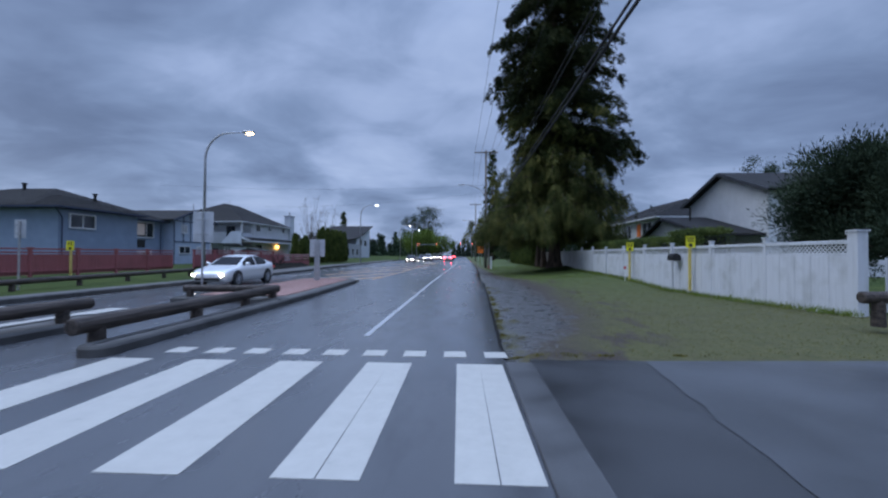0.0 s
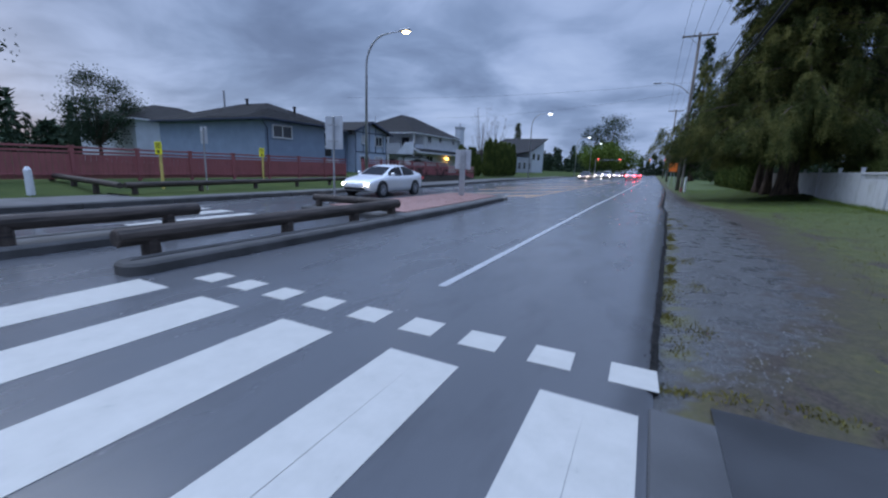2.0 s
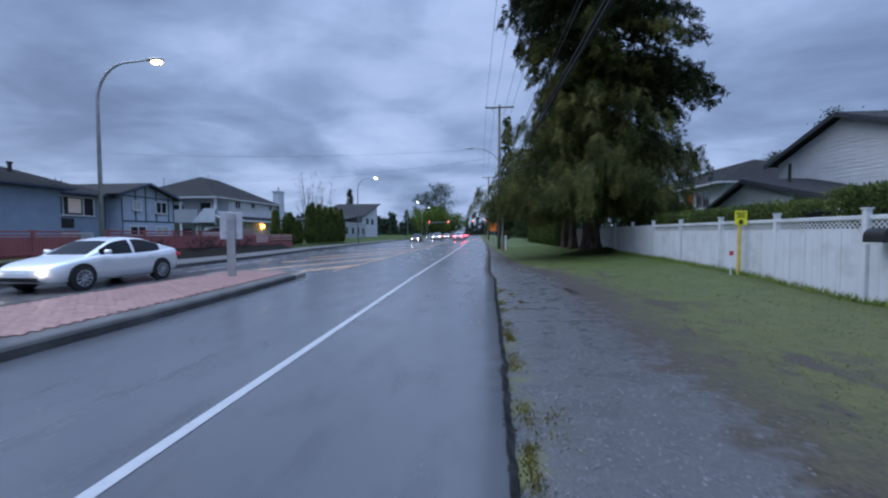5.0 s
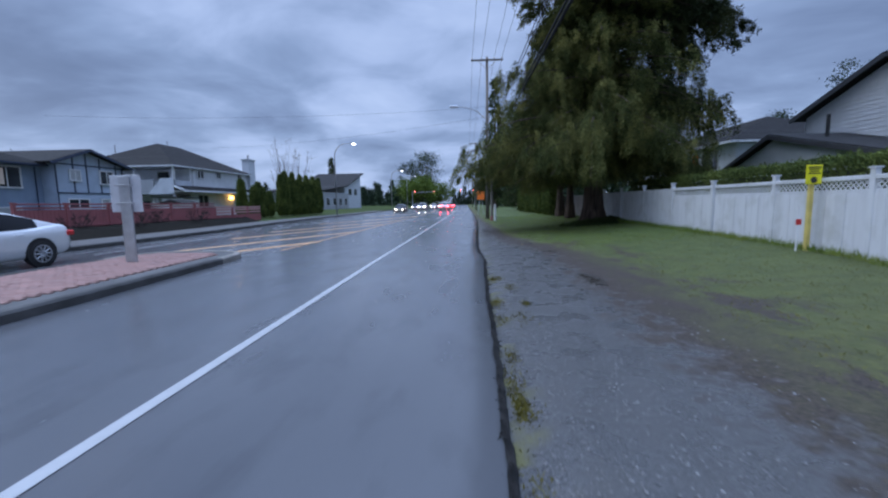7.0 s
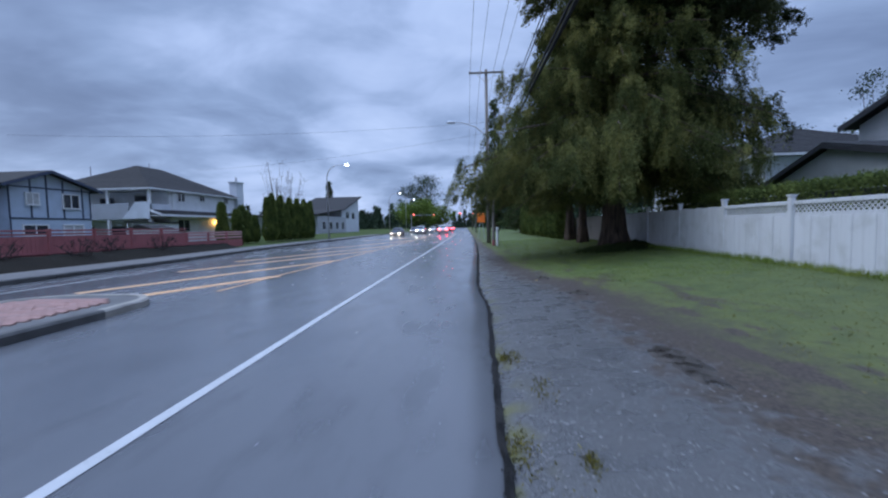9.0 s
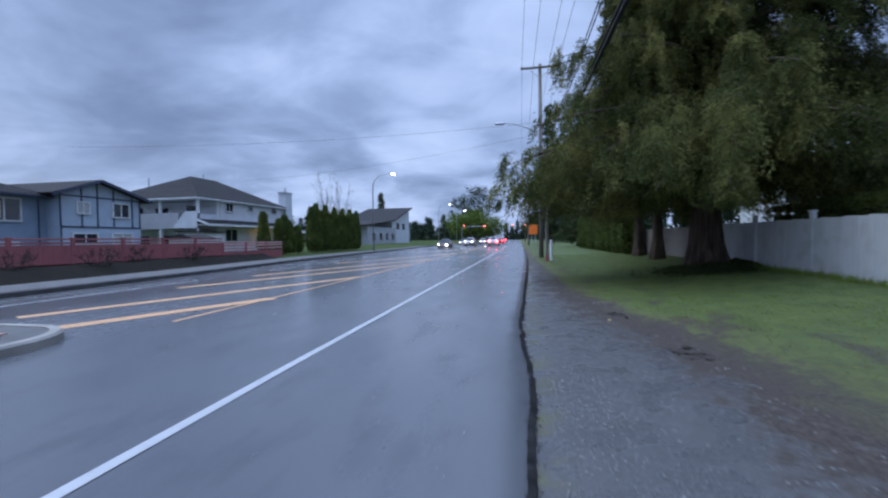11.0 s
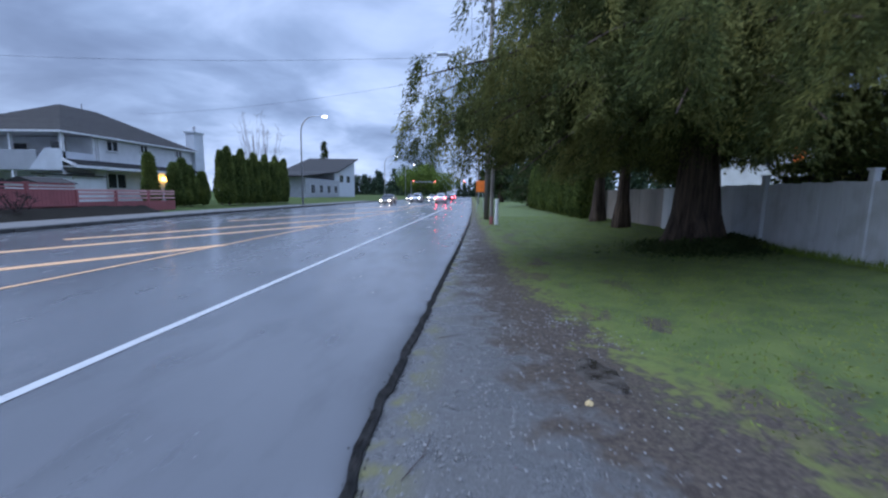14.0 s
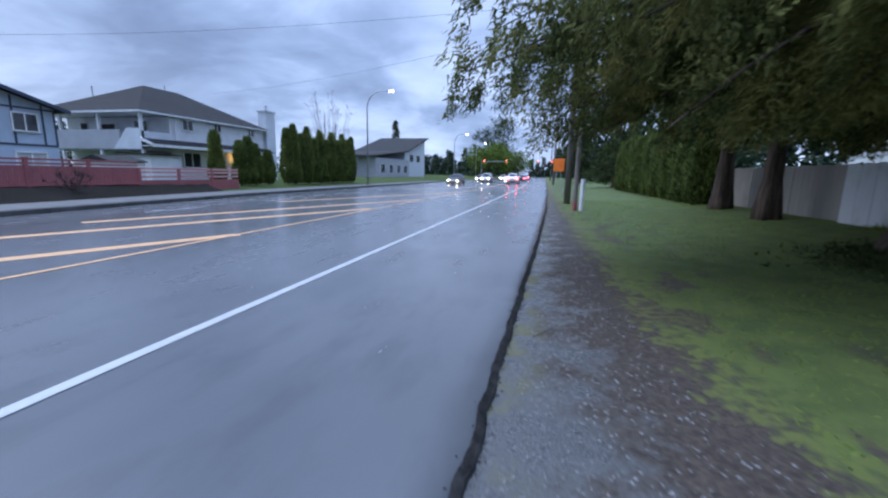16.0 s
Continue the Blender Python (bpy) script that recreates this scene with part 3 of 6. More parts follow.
crossing = thing("zebra_crossing", "thick white zebra crossing bars on wet asphalt", "crossing", kind="structure")
for x in (-0.05, -1.29, -2.53, -3.77, -4.98):
    for xa, xb in (((x, x + 0.3), (x + 0.31, x + 0.61)) if x > -2 else ((x, x + 0.61),)):
        Kit().extrude([(xa, 2.68, 0.001), (xb, 2.68, 0.001), (xb - 0.02, 5.6, 0.001), (xa - 0.03, 5.6, 0.001)], (0, 0, 0.004)).part("crosswalk_bar", WHITE_PAINT, crossing)
for i in range(9):
    x = -4.55 + 0.606 * i
    Kit().extrude([(x + 0.03, 5.97, 0.001), (x + 0.365, 5.98, 0.001), (x + 0.35, 6.32, 0.001), (x + 0.025, 6.31, 0.001)], (0, 0, 0.004)).part("crosswalk_square", WHITE_PAINT, crossing)
for i in range(4):
    x = -12.7 + 1.05 * i
    Kit().extrude([(x, 7.6, 0.006), (x + 0.55, 7.6, 0.006), (x + 0.55, 10.6, 0.006), (x, 10.6, 0.006)], (0, 0, 0.006)).part("crosswalk_bar", WHITE_PAINT, crossing)

lines = thing("lane_markings", "white lane line and yellow hatching on wet asphalt", "road marking", kind="structure")


def stripe(name, pts, w, mat, z=0.004):
    k = Kit()
    for (x0, y0), (x1, y1) in zip(pts, pts[1:]):
        d = Vector((x1 - x0, y1 - y0, 0)).normalized()
        s = Vector((d.y, -d.x, 0)) * w / 2
        k.poly([Vector((x0, y0, z)) - s, Vector((x0, y0, z)) + s, Vector((x1, y1, z)) + s, Vector((x1, y1, z)) - s])
    return k.part(name, mat, lines)


stripe("lane_line", [(-1.77, 7.4), (-1.74, 14), (-1.71, 22), (-1.6, 30), (-1.4, 46), (-1.25, 64), (-1.2, 90)], 0.115, LINE_PAINT, 0.006)
for a, b, w in (((-7.14, 23.3), (-5.3, 27.1), 0.42), ((-9.1, 24.1), (-5.25, 33.0), 0.36), ((-10.0, 29.0), (-5.3, 40.5), 0.36),
                ((-10.3, 33.3), (-5.2, 47.0), 0.36), ((-10.6, 42), (-5.0, 58), 0.36), ((-10.8, 60), (-4.9, 74), 0.36)):
    stripe("hatch_stripe", [a, b], w, YELLOW_PAINT)
stripe("median_line", [(-5.42, 24.1), (-5.3, 30), (-5.15, 42), (-4.9, 62), (-4.8, 90)], 0.11, YELLOW_PAINT, 0.006)
stripe("kerbside_line", [(-11.3, 23.5), (-11.4, 31.5)], 0.1, LINE_PAINT)
for y in (36, 42, 50, 62):
    stripe("kerbside_dash", [(-11.4, y), (-11.4, y + 2.6)], 0.1, LINE_PAINT)


# ---------------------------------------------------------------- kerbs, pavement, traffic island
k = Kit()
for i in range(60):
    y0 = -30 + 2.4 * i
    turn = pose(kerb_x(y0), y0, 0, 0, 0, -math.degrees(math.atan2(kerb_x(y0 + 2.4) - kerb_x(y0), 2.4)))
    k.bbox(-0.2, 0.0, 0, 2.39, -0.1, 0.15, 0.025, turn)
k.thing("kerb", KERB, "weathered concrete kerb stones along the road", "kerb", kind="structure")
k = Kit()
for i in range(70):
    y0 = -30 + 1.8 * i
    turn = pose(kerb_x(y0), y0, 0, 0, 0, -math.degrees(math.atan2(kerb_x(y0 + 1.8) - kerb_x(y0), 1.8)))
    k.bbox(-2.4, -0.202, 0, 1.787, -0.05, 0.155, 0.01, turn)
k.thing("pavement", CONCRETE, "pale concrete pavement slabs beside the road", "pavement", kind="structure")
# grass grown over the back of the pavement along the log rail
k = Kit()
for j in range(57):
    y = 10.2 + 0.25 * j
    rim = -14.05 + 0.12 * noise.noise((y * 1.1, 3, 0)) + 0.05 * noise.noise((y * 5, 1, 0)) - (0.5 if j in (0, 56) else 0)
    k.v += [(rim, y, 0.15), (rim - 0.12, y, 0.185), (-15.0, y, 0.2), (-15.8, y, 0.19), (-16.3, y, 0.1)]
for j in range(56):
    for i in range(4):
        k.f.append((j * 5 + i, j * 5 + i + 5, j * 5 + i + 6, j * 5 + i + 1))
k.thing("lawn_strip", LAWN, "short green lawn strip grown over the pavement edge", "lawn", kind="structure", smooth=True)
k = Kit()
for j in range(40):
    for i in range(6):
        y = 27 + 0.5 * j
        start = kerb_x(y) - 2.42
        x = start + (-19.1 - start) * i / 5
        k.v.append((x, y, 0.12 + 0.42 * min(1, max(0, (start - 0.25 - x) / 1.5)) + 0.09 * noise.noise((x * 1.7, y * 1.3, 0))))
for j in range(39):
    for i in range(5):
        k.f.append((j * 6 + i, j * 6 + i + 6, j * 6 + i + 7, j * 6 + i + 1))
k.thing("planting_bed", SOIL, "dark bare soil bed in front of the red fence", "garden bed", kind="structure", smooth=True)


def rounded(right, left, south, north, r, rs):
    """The island's outline, anticlockwise; right and left are functions of y."""
    pts = []
    for i in range(9):
        a = -math.pi / 2 + math.pi / 2 * i / 8
        pts.append((right(south) - rs + rs * math.cos(a), south + rs + rs * math.sin(a)))
    for i in range(1, 12):
        y = south + r + (north - south - 2 * r) * i / 12
        pts.append((right(y), y))
    for i in range(9):
        a = math.pi / 2 * i / 8
        pts.append((right(north) - r + r * math.cos(a), north - r + r * math.sin(a)))
    for i in range(9):
        a = math.pi / 2 + math.pi / 2 * i / 8
        pts.append((left(north) + r + r * math.cos(a), north - r + r * math.sin(a)))
    for i in range(1, 12):
        y = north - r - (north - south - 2 * r) * i / 12
        pts.append((left(y), y))
    for i in range(8):
        a = math.pi + math.pi / 2 * i / 8
        pts.append((left(south) + rs + rs * math.cos(a), south + rs + rs * math.sin(a)))
    return pts


def island(right, left, south, north, r, label, rs=None, nose=0):
    rs = rs or r
    base = thing("traffic_island", label, "traffic island", kind="structure")
    out = rounded(right, left, south, north, r, rs)
    inn = rounded(lambda y: right(y) - 0.17, lambda y: left(y) + 0.17, south + 0.17, north - 0.17, max(0.05, r - 0.17), max(0.05, rs - 0.17))
    k = Kit()
    n = len(out)
    rings = [(out, -0.05), (out, 0.12), ([((a * 4 + c) / 5, (b * 4 + d) / 5) for (a, b), (c, d) in zip(out, inn)], 0.155), (inn, 0.155), (inn, 0.0)]
    for ring, z in rings:
        k.v += [(x, y, z) for x, y in ring]
    for j in range(4):
        for i in range(n):
            k.f.append((j * n + i, j * n + (i + 1) % n, (j + 1) * n + (i + 1) % n, (j + 1) * n + i))
    tip = Kit()
    tip.v = k.v
    tip.f = [f for f in k.f if nose and sum(k.v[i][1] for i in f) / 4 > nose]
    k.f = [f for f in k.f if f not in set(tip.f)]
    k.part("kerb_ring", KERB, base, "rounded grey concrete kerb")
    if nose:
        tip.part("kerb_nose", NOSE, base, "pale clean concrete kerb end")
    Kit().prism(inn, 0.0, 0.14).part("concrete_bed", CONCRETE, base)
    return base


isle_right, isle_left = lambda y: interp([(5, -5.12), (10, -5.17), (14, -5.22), (17, -5.36), (20, -5.54), (23, -5.7)], y), lambda y: -8.95
isle = island(isle_right, isle_left, 12.0, 23.0, 1.1, "long traffic island with pink brick paving and grey kerb", 0.06, 21.3)
island(isle_right, lambda y: isle_right(y) - 0.5, 5.55, 11.99, 0.06, "low narrow concrete kerb ridge under the log barrier", 0.22)
island(lambda y: -7.4, lambda y: -8.4, -12, 8.7, 0.4, "narrow grey concrete traffic island beside the crossing")

# ---------------------------------------------------------------- log barriers
def log_rail(a, b, r, legs, label, group, sag=0.02):
    base = thing("log_barrier", label, "barrier", group=group)
    a, b = Vector(a), Vector(b)
    n = 10
    pts = [a.lerp(b, i / n) + Vector((noise.noise((i, a.y, 1)) * 0.02, 0, noise.noise((i, a.x, 7)) * sag)) for i in range(n + 1)]
    d = (b - a).normalized()
    pts = [pts[0] - d * 0.02] + pts + [pts[-1] + d * 0.02]
    rad = [r * 0.82] + [r * (1 + 0.06 * noise.noise((i * 1.7, a.y, 3))) for i in range(n + 1)] + [r * 0.82]
    Kit().tube(pts, rad, 12).part("rail", LOG, base, smooth=False)
    for f in legs:
        p = a.lerp(b, f)
        g = rise(p.x) if abs(p.x) > 13 or p.x > 0 else 0.02
        Kit().tube([(p.x, p.y, g - 0.05), (p.x, p.y, g + 0.05), (p.x, p.y, p.z)], [r * 0.98, r * 0.95, r * 0.9], 10).part("post", LOG, base)
    return base


log_rail((-5.76, 5.75, 0.4), (-5.93, 12.68, 0.39), 0.13, (0.06, 0.42, 0.72, 0.96), "dark brown round log barrier on low posts", "log barriers on the island")
log_rail((-8.75, 12.4, 0.4), (-6.17, 12.85, 0.39), 0.11, (0.06, 0.9), "dark brown log barrier laid across the island", "log barriers on the island")
log_rail((-7.8, -6.0, 0.46), (-7.75, 8.1, 0.46), 0.12, (0.1, 0.35, 0.6, 0.8, 0.96), "dark brown log barrier beside the far lanes", "log barriers on the island")
log_rail((-14.75, 10.2, 0.5), (-16.2, 23.6, 0.52), 0.1, (0.02, 0.2, 0.4, 0.6, 0.8, 0.98), "low dark log rail along the grass", "log rails on the grass")
log_rail((-14.75, 10.05, 0.5), (-21.2, 10.6, 0.56), 0.1, (0.3, 0.6, 0.95), "low dark log rail along the grass", "log rails on the grass")
log_rail((7.2, 7.7, 0.78), (12.5, 7.3, 0.8), 0.11, (0.05, 0.5, 0.95), "dark log rail beside the white fence", "log rails on the grass")

# ---------------------------------------------------------------- right fence
WOOD_POST = Kit().bbox(-0.06, 0.06, -0.06, 0.06, -0.2, 1.84, 0.012).box(-0.075, 0.075, -0.075, 0.075, 1.84, 1.875).mesh("post", WHITE_FENCE)
BOARD = Kit().bbox(-0.012, 0.012, 0, 0.24, -0.25, 1.2, 0.003).mesh("board", WHITE_FENCE)
BOARD_TALL = Kit().bbox(-0.012, 0.012, 0, 0.24, -0.25, 1.5, 0.003).mesh("board", WHITE_FENCE)
BOARD_GREY = Kit().bbox(-0.012, 0.012, 0, 0.24, -0.25, 1.5, 0.003).mesh("board", GREY_FENCE)
RAIL = Kit().bbox(-0.03, 0.03, 0.06, 2.5, 0, 0.09, 0.006).mesh("rail", WHITE_FENCE)
k = Kit()
for i in range(-3, 23):
    for s in (1, -1):
        y0 = 0.06 + 0.112 * i
        a, b = (y0, 0.0), (y0 + 0.3, 0.3)
        (ya, za), (yb, zb) = a, b
        if ya < 0.06:
            za, ya = za + (0.06 - ya), 0.06
        if yb > 2.5:
            zb, yb = zb - (yb - 2.5), 2.5
        if yb - ya < 0.03:
            continue
        if s < 0:
            za, zb = 0.3 - za, 0.3 - zb
        w = 0.018
        k.extrude([(0.004 * s, ya, za - w), (0.004 * s, yb, zb - w), (0.004 * s, yb, zb + w), (0.004 * s, ya, za + w)], (0.006, 0, 0))
LATTICE = k.mesh("lattice", WHITE_FENCE)


def share(name, me, parent, x, y, z, rz=0, label=""):
    ob = new(name, me)
    ob.parent = parent
    ob.matrix_basis = pose(x, y, z, 0, 0, rz)
    return tagged(ob, label)


FENCE_Y = [9.3 + 2.55 * i for i in range(11)]
for i, y in enumerate(FENCE_Y):
    z = bank(y + 1.2) + 0.02
    panel = thing("fence_panel", "white painted board fence panel" + (" with a lattice top" if i < 7 else ", dirty and weathered"), "fence", 8.5 + 0.02 * (i % 3), y, 0.31 if i < 7 else 0.36, group="white fence panels")
    share("post", WOOD_POST, panel, 0, 0, -0.15)
    share("rail", RAIL, panel, 0.03, 0, 1.2)
    share("rail", RAIL, panel, 0.06, 0, 0.15)
    for j in range(10):
        share("board", BOARD if i < 7 else BOARD_TALL, panel, -0.012 + 0.006 * (j % 2), 0.06 + 0.244 * j, 0.0 + 0.01 * ((j * 7) % 3))
    if i < 7:
        share("rail", RAIL, panel, 0, 0, 1.48)
        share("lattice", LATTICE, panel, 0, 0, 1.22 if i else 1.25, label="crossed white lattice slats")
for i in range(9):
    y = 37.4 + 2.5 * i
    panel = thing("fence_panel", "grey weathered wooden fence panel behind the trees", "fence", 8.75, y, 0.36, group="grey fence panels")
    for j in range(10):
        share("board", BOARD_GREY, panel, 0, 0.06 + 0.246 * j, 0.01 * ((j * 7) % 3))
    share("rail", RAIL, panel, 0.05, 0, 1.2)

# tall gate post at the corner and a dark open gate beyond
k = Kit().bbox(8.38, 8.62, 9.05, 9.28, 0.2, 2.05, 0.015)
k.box(8.36, 8.64, 9.03, 9.3, 2.05, 2.09)
k.thing("gate_post", WHITE_FENCE, "stout white wooden gate post at the fence corner", "post")
gate = thing("garden_gate", "white painted low garden gate with dark posts", "gate", 8.7, 9.0, 0.34)
for i in range(5):
    Kit().bbox(0.2 + 0.42 * i, 0.5 + 0.42 * i, -0.012, 0.012, 0, 1.15, 0.004).part("board", WHITE_FENCE, gate)
Kit().bbox(0.1, 2.4, 0.013, 0.05, 1.0, 1.1, 0.005).part("rail", WHITE_FENCE, gate)
for x in (0.35, 1.6):
    Kit().tube([(x, -0.2, -0.3), (x, -0.2, 1.45)], 0.045, 8).part("pipe", BLACK, gate, "black steel pipe")

# mailbox on the fence
box = thing("mailbox", "black rounded mailbox fixed to the white fence", "mailbox", 8.3, 16.2, 1.45)
Kit().extrude([(0.16 * math.cos(a), 0.0, 0.16 * math.sin(a)) for a in [math.pi * i / 10 for i in range(11)]] + [(-0.16, 0, -0.12), (0.16, 0, -0.12)], (0, 0.42, 0)).part("body", BLACK, box)
Kit().bbox(-0.16, 0.2, 0.02, 0.4, -0.16, -0.121, 0.006).part("bracket", WHITE_FENCE, box)


# ---------------------------------------------------------------- signs
def yellow_sign(x, y, g, h, rz, w=0.34, hh=0.42):
    s = thing("warning_sign", "yellow rectangular notice on a pale yellow post in grass", "sign", x, y, g, rz, group="yellow notices")
    Kit().bbox(-0.045, 0.045, -0.03, 0.05, -0.1, h, 0.008).part("post", YPOST, s)
    b = Kit().bbox(-w / 2, w / 2, -0.052, -0.034, h - hh * 0.8, h + hh * 0.2, 0.006).part("board", YELLOW, s, "bright yellow board")
    for i, (f, ww) in enumerate(((0.08, 0.8), (-0.02, 0.7), (-0.13, 0.55), (-0.24, 0.75))):
        z = h + f * hh
        Kit().box(-w * ww / 2, w * ww / 2, -0.056, -0.053, z - 0.012, z + 0.012).part("print_bar", INK, b)
    k = Kit()
    n = 12
    k.extrude([(0.07 * math.cos(2 * math.pi * i / n), -0.056, h - 0.58 * hh + 0.07 * math.sin(2 * math.pi * i / n)) for i in range(n)], (0, 0.003, 0))
    k.part("print_spot", INK, b)


yellow_sign(8.33, 15.35, 0.33, 1.82, 0)
yellow_sign(8.28, 20.65, 0.33, 1.75, 0)
yellow_sign(-20.3, 20.1, 0.4, 1.62, 10, 0.36, 0.5)
yellow_sign(-17.3, 12.75, 0.2, 1.72, 10, 0.36, 0.5)
yellow_sign(-21.3, 15.0, 0.45, 1.5, 10, 0.3, 0.4)


def steel_sign(x, y, g, h, w, hh, rz, label, post_w=0.06, board_low=None):
    s = thing("road_sign", label, "sign", x, y, g, rz, group="grey sign backs")
    Kit().bbox(-post_w / 2, post_w / 2, -0.02, 0.02, -0.05, h, 0.005).part("post", STEEL, s)
    b = Kit().bbox(-w / 2, w / 2, 0.024, 0.032, h - hh, h + 0.03, 0.004).part("board", SIGN_GREY, s, "bare grey aluminium sign back")
    for f in (0.25, 0.75):
        Kit().bbox(-w * 0.3, w * 0.3, -0.035, -0.022, h - hh * f - 0.02, h - hh * f + 0.02, 0.003).part("clamp", STEEL, b)


steel_sign(-8.85, 13.4, 0.14, 2.75, 0.72, 1.0, 0, "blank back of a metal road sign on the island")
steel_sign(-7.5, 20.55, 0.14, 2.08, 0.78, 0.85, 0, "blank back of a metal sign on a broad post", 0.28)
steel_sign(-15.3, 13.3, 0.15, 2.45, 0.42, 0.6, 0, "blank back of a metal road sign by the pavement")

sg = thing("roadwork_sign", "orange square roadwork sign on a folding stand in grass", "sign", 2.5, 59.9, 0.05)
Kit().bbox(-0.42, 0.42, -0.02, 0.02, 1.75, 2.75, 0.02).part("board", ORANGE, sg)
for x in (-0.35, 0.35):
    Kit().tube([(x, 0.3, 0), (x * 0.4, 0.03, 1.8)], 0.025, 6).part("leg", STEEL, sg)
    Kit().tube([(x, -0.3, 0), (x * 0.4, 0.03, 1.8)], 0.025, 6).part("leg", STEEL, sg)
mk = thing("marker_post", "thin white marker post with a red tag by the fence", "marker", 8.05, 20.65, 0.3, group="marker posts")
Kit().tube([(0, 0, -0.1), (0, 0, 0.95)], 0.02, 6).part("stake", TRIM_WHITE, mk)
Kit().bbox(-0.06, 0.06, -0.03, -0.021, 0.55, 0.68, 0.003).part("tag", REDTAG, mk)
mk = thing("marker_post", "short white marker post with a black cap in grass", "marker", 2.95, 43.0, 0.08, group="marker posts")
Kit().tube([(0, 0, -0.1), (0, 0, 1.25)], 0.09, 8).part("stake", TRIM_WHITE, mk)


mk = thing("wooden_post", "weathered wooden post with a red foot beside the marker", "post", 2.7, 43.2, 0.08)
Kit().tube([(0, 0, 0.35), (0, 0, 1.8), (0.01, 0, 3.3)], [0.1, 0.095, 0.09], 10).part("post", POLEWOOD, mk)
Kit().tube([(0, 0, -0.15), (0, 0, 0.349)], [0.105, 0.104], 10).part("foot", RED_FENCE, mk, "dull red painted foot")
mk = thing("marker_post", "squat white bollard at the end of the log rail", "bollard", -16.9, 8.6, 0.15, group="marker posts")
Kit().tube([(0, 0, -0.1), (0, 0, 0.75), (0, 0, 0.85)], [0.11, 0.1, 0.04], 12).part("stake", TRIM_WHITE, mk)


# ---------------------------------------------------------------- street lamps and utility poles
def street_lamp(x, y, g, height, reach, mat, label, rz=0, arm_r=1.7):
    s = thing("street_lamp", label, "street lamp", x, y, g, rz, group="street lamps")
    Kit().bbox(-0.17, 0.17, -0.17, 0.17, -0.05, 0.1, 0.02).part("base_plate", CONCRETE, s)
    pts = [(0, 0, 0.1), (0, 0, height - arm_r)]
    rad = [0.1, 0.07]
    for i in range(1, 9):
        a = math.pi / 2 * i / 8
        pts.append((arm_r * 0.9 * (1 - math.cos(a)), 0, height - arm_r + arm_r * math.sin(a)))
        rad.append(0.07 - 0.003 * i)
    pts.append((reach - 0.4, 0, height + 0.05))
    rad.append(0.035)
    Kit().tube(pts, rad, 10).part("pole", STEEL, s, smooth=True)
    head = Kit().bbox(reach - 0.45, reach + 0.25, -0.13, 0.13, height, height + 0.13, 0.04).part("lamp_head", STEEL, s)
    Kit().bbox(reach - 0.25, reach + 0.2, -0.12, 0.12, height - 0.12, height - 0.002, 0.05).part("lens", mat, head, "glowing lamp lens")
    return s


street_lamp(-16.35, 24.9, 0.12, 9.0, 2.9, LAMP, "tall curved grey steel street lamp, lit warm")
street_lamp(-16.9, 66.2, 0.12, 9.5, 2.7, LAMP_COOL, "tall curved grey steel street lamp, lit white")
street_lamp(-17.5, 112, 0.12, 9.5, 2.7, LAMP_COOL, "tall curved grey steel street lamp, lit white")
street_lamp(-19.0, 150, 0.12, 10.5, 2.7, LAMP_COOL, "tall curved grey steel street lamp, lit white")


def utility_pole(x, y, h, label, arm=True, lamp=False):
    s = thing("utility_pole", label, "utility pole", x, y, 0, group="utility poles")
    Kit().tube([(0, 0, -0.3), (0, 0, h * 0.5), (0, 0, h)], [0.17, 0.14, 0.11], 12).part("pole", POLEWOOD, s, smooth=True)
    if arm:
        bar = Kit().bbox(-1.35, 1.35, -0.2, -0.1, h - 0.35, h - 0.22, 0.01).part("crossarm", POLEWOOD, s)
        for sx in (-1, 1):
            Kit().tube([(0.08 * sx, -0.12, h - 1.0), (0.75 * sx, -0.15, h - 0.36)], 0.02, 6).part("brace", STEEL, s)
        for px in (-1.25, -0.45, 0.6, 1.25):
            Kit().tube([(px, -0.15, h - 0.22), (px, -0.15, h - 0.12), (px, -0.15, h - 0.04)], [0.05, 0.06, 0.03], 8).part("insulator", SIGN_GREY, bar)
    if lamp:
        a = Kit().tube([(-0.1, 0, 8.6), (-0.9, 0, 9.3), (-1.9, 0, 9.65), (-2.5, 0, 9.7)], [0.04, 0.04, 0.035, 0.03], 8).part("lamp_arm", STEEL, s)
        Kit().bbox(-3.2, -2.5, -0.14, 0.14, 9.62, 9.78, 0.05).part("lamp_head", SIGN_GREY, a, "unlit grey lamp head")
    return s


utility_pole(2.6, 47.3, 13.7, "tall weathered wooden utility pole with a crossarm and lamp", lamp=True)
utility_pole(2.9, 96, 13.7, "tall weathered wooden utility pole with a crossarm", lamp=True)
utility_pole(3.1, 148, 13.7, "tall weathered wooden utility pole with a crossarm")
utility_pole(3.0, -8.0, 13.7, "tall weathered wooden utility pole behind the crossing")


def wire(a, b, sag, r, label):
    a, b = Vector(a), Vector(b)
    pts = [a.lerp(b, i / 24) - Vector((0, 0, sag * 4 * (i / 24) * (1 - i / 24))) for i in range(25)]
    Kit().tube(pts, r, 5).thing("overhead_wire", WIRE, label, "wire", group="overhead wires")


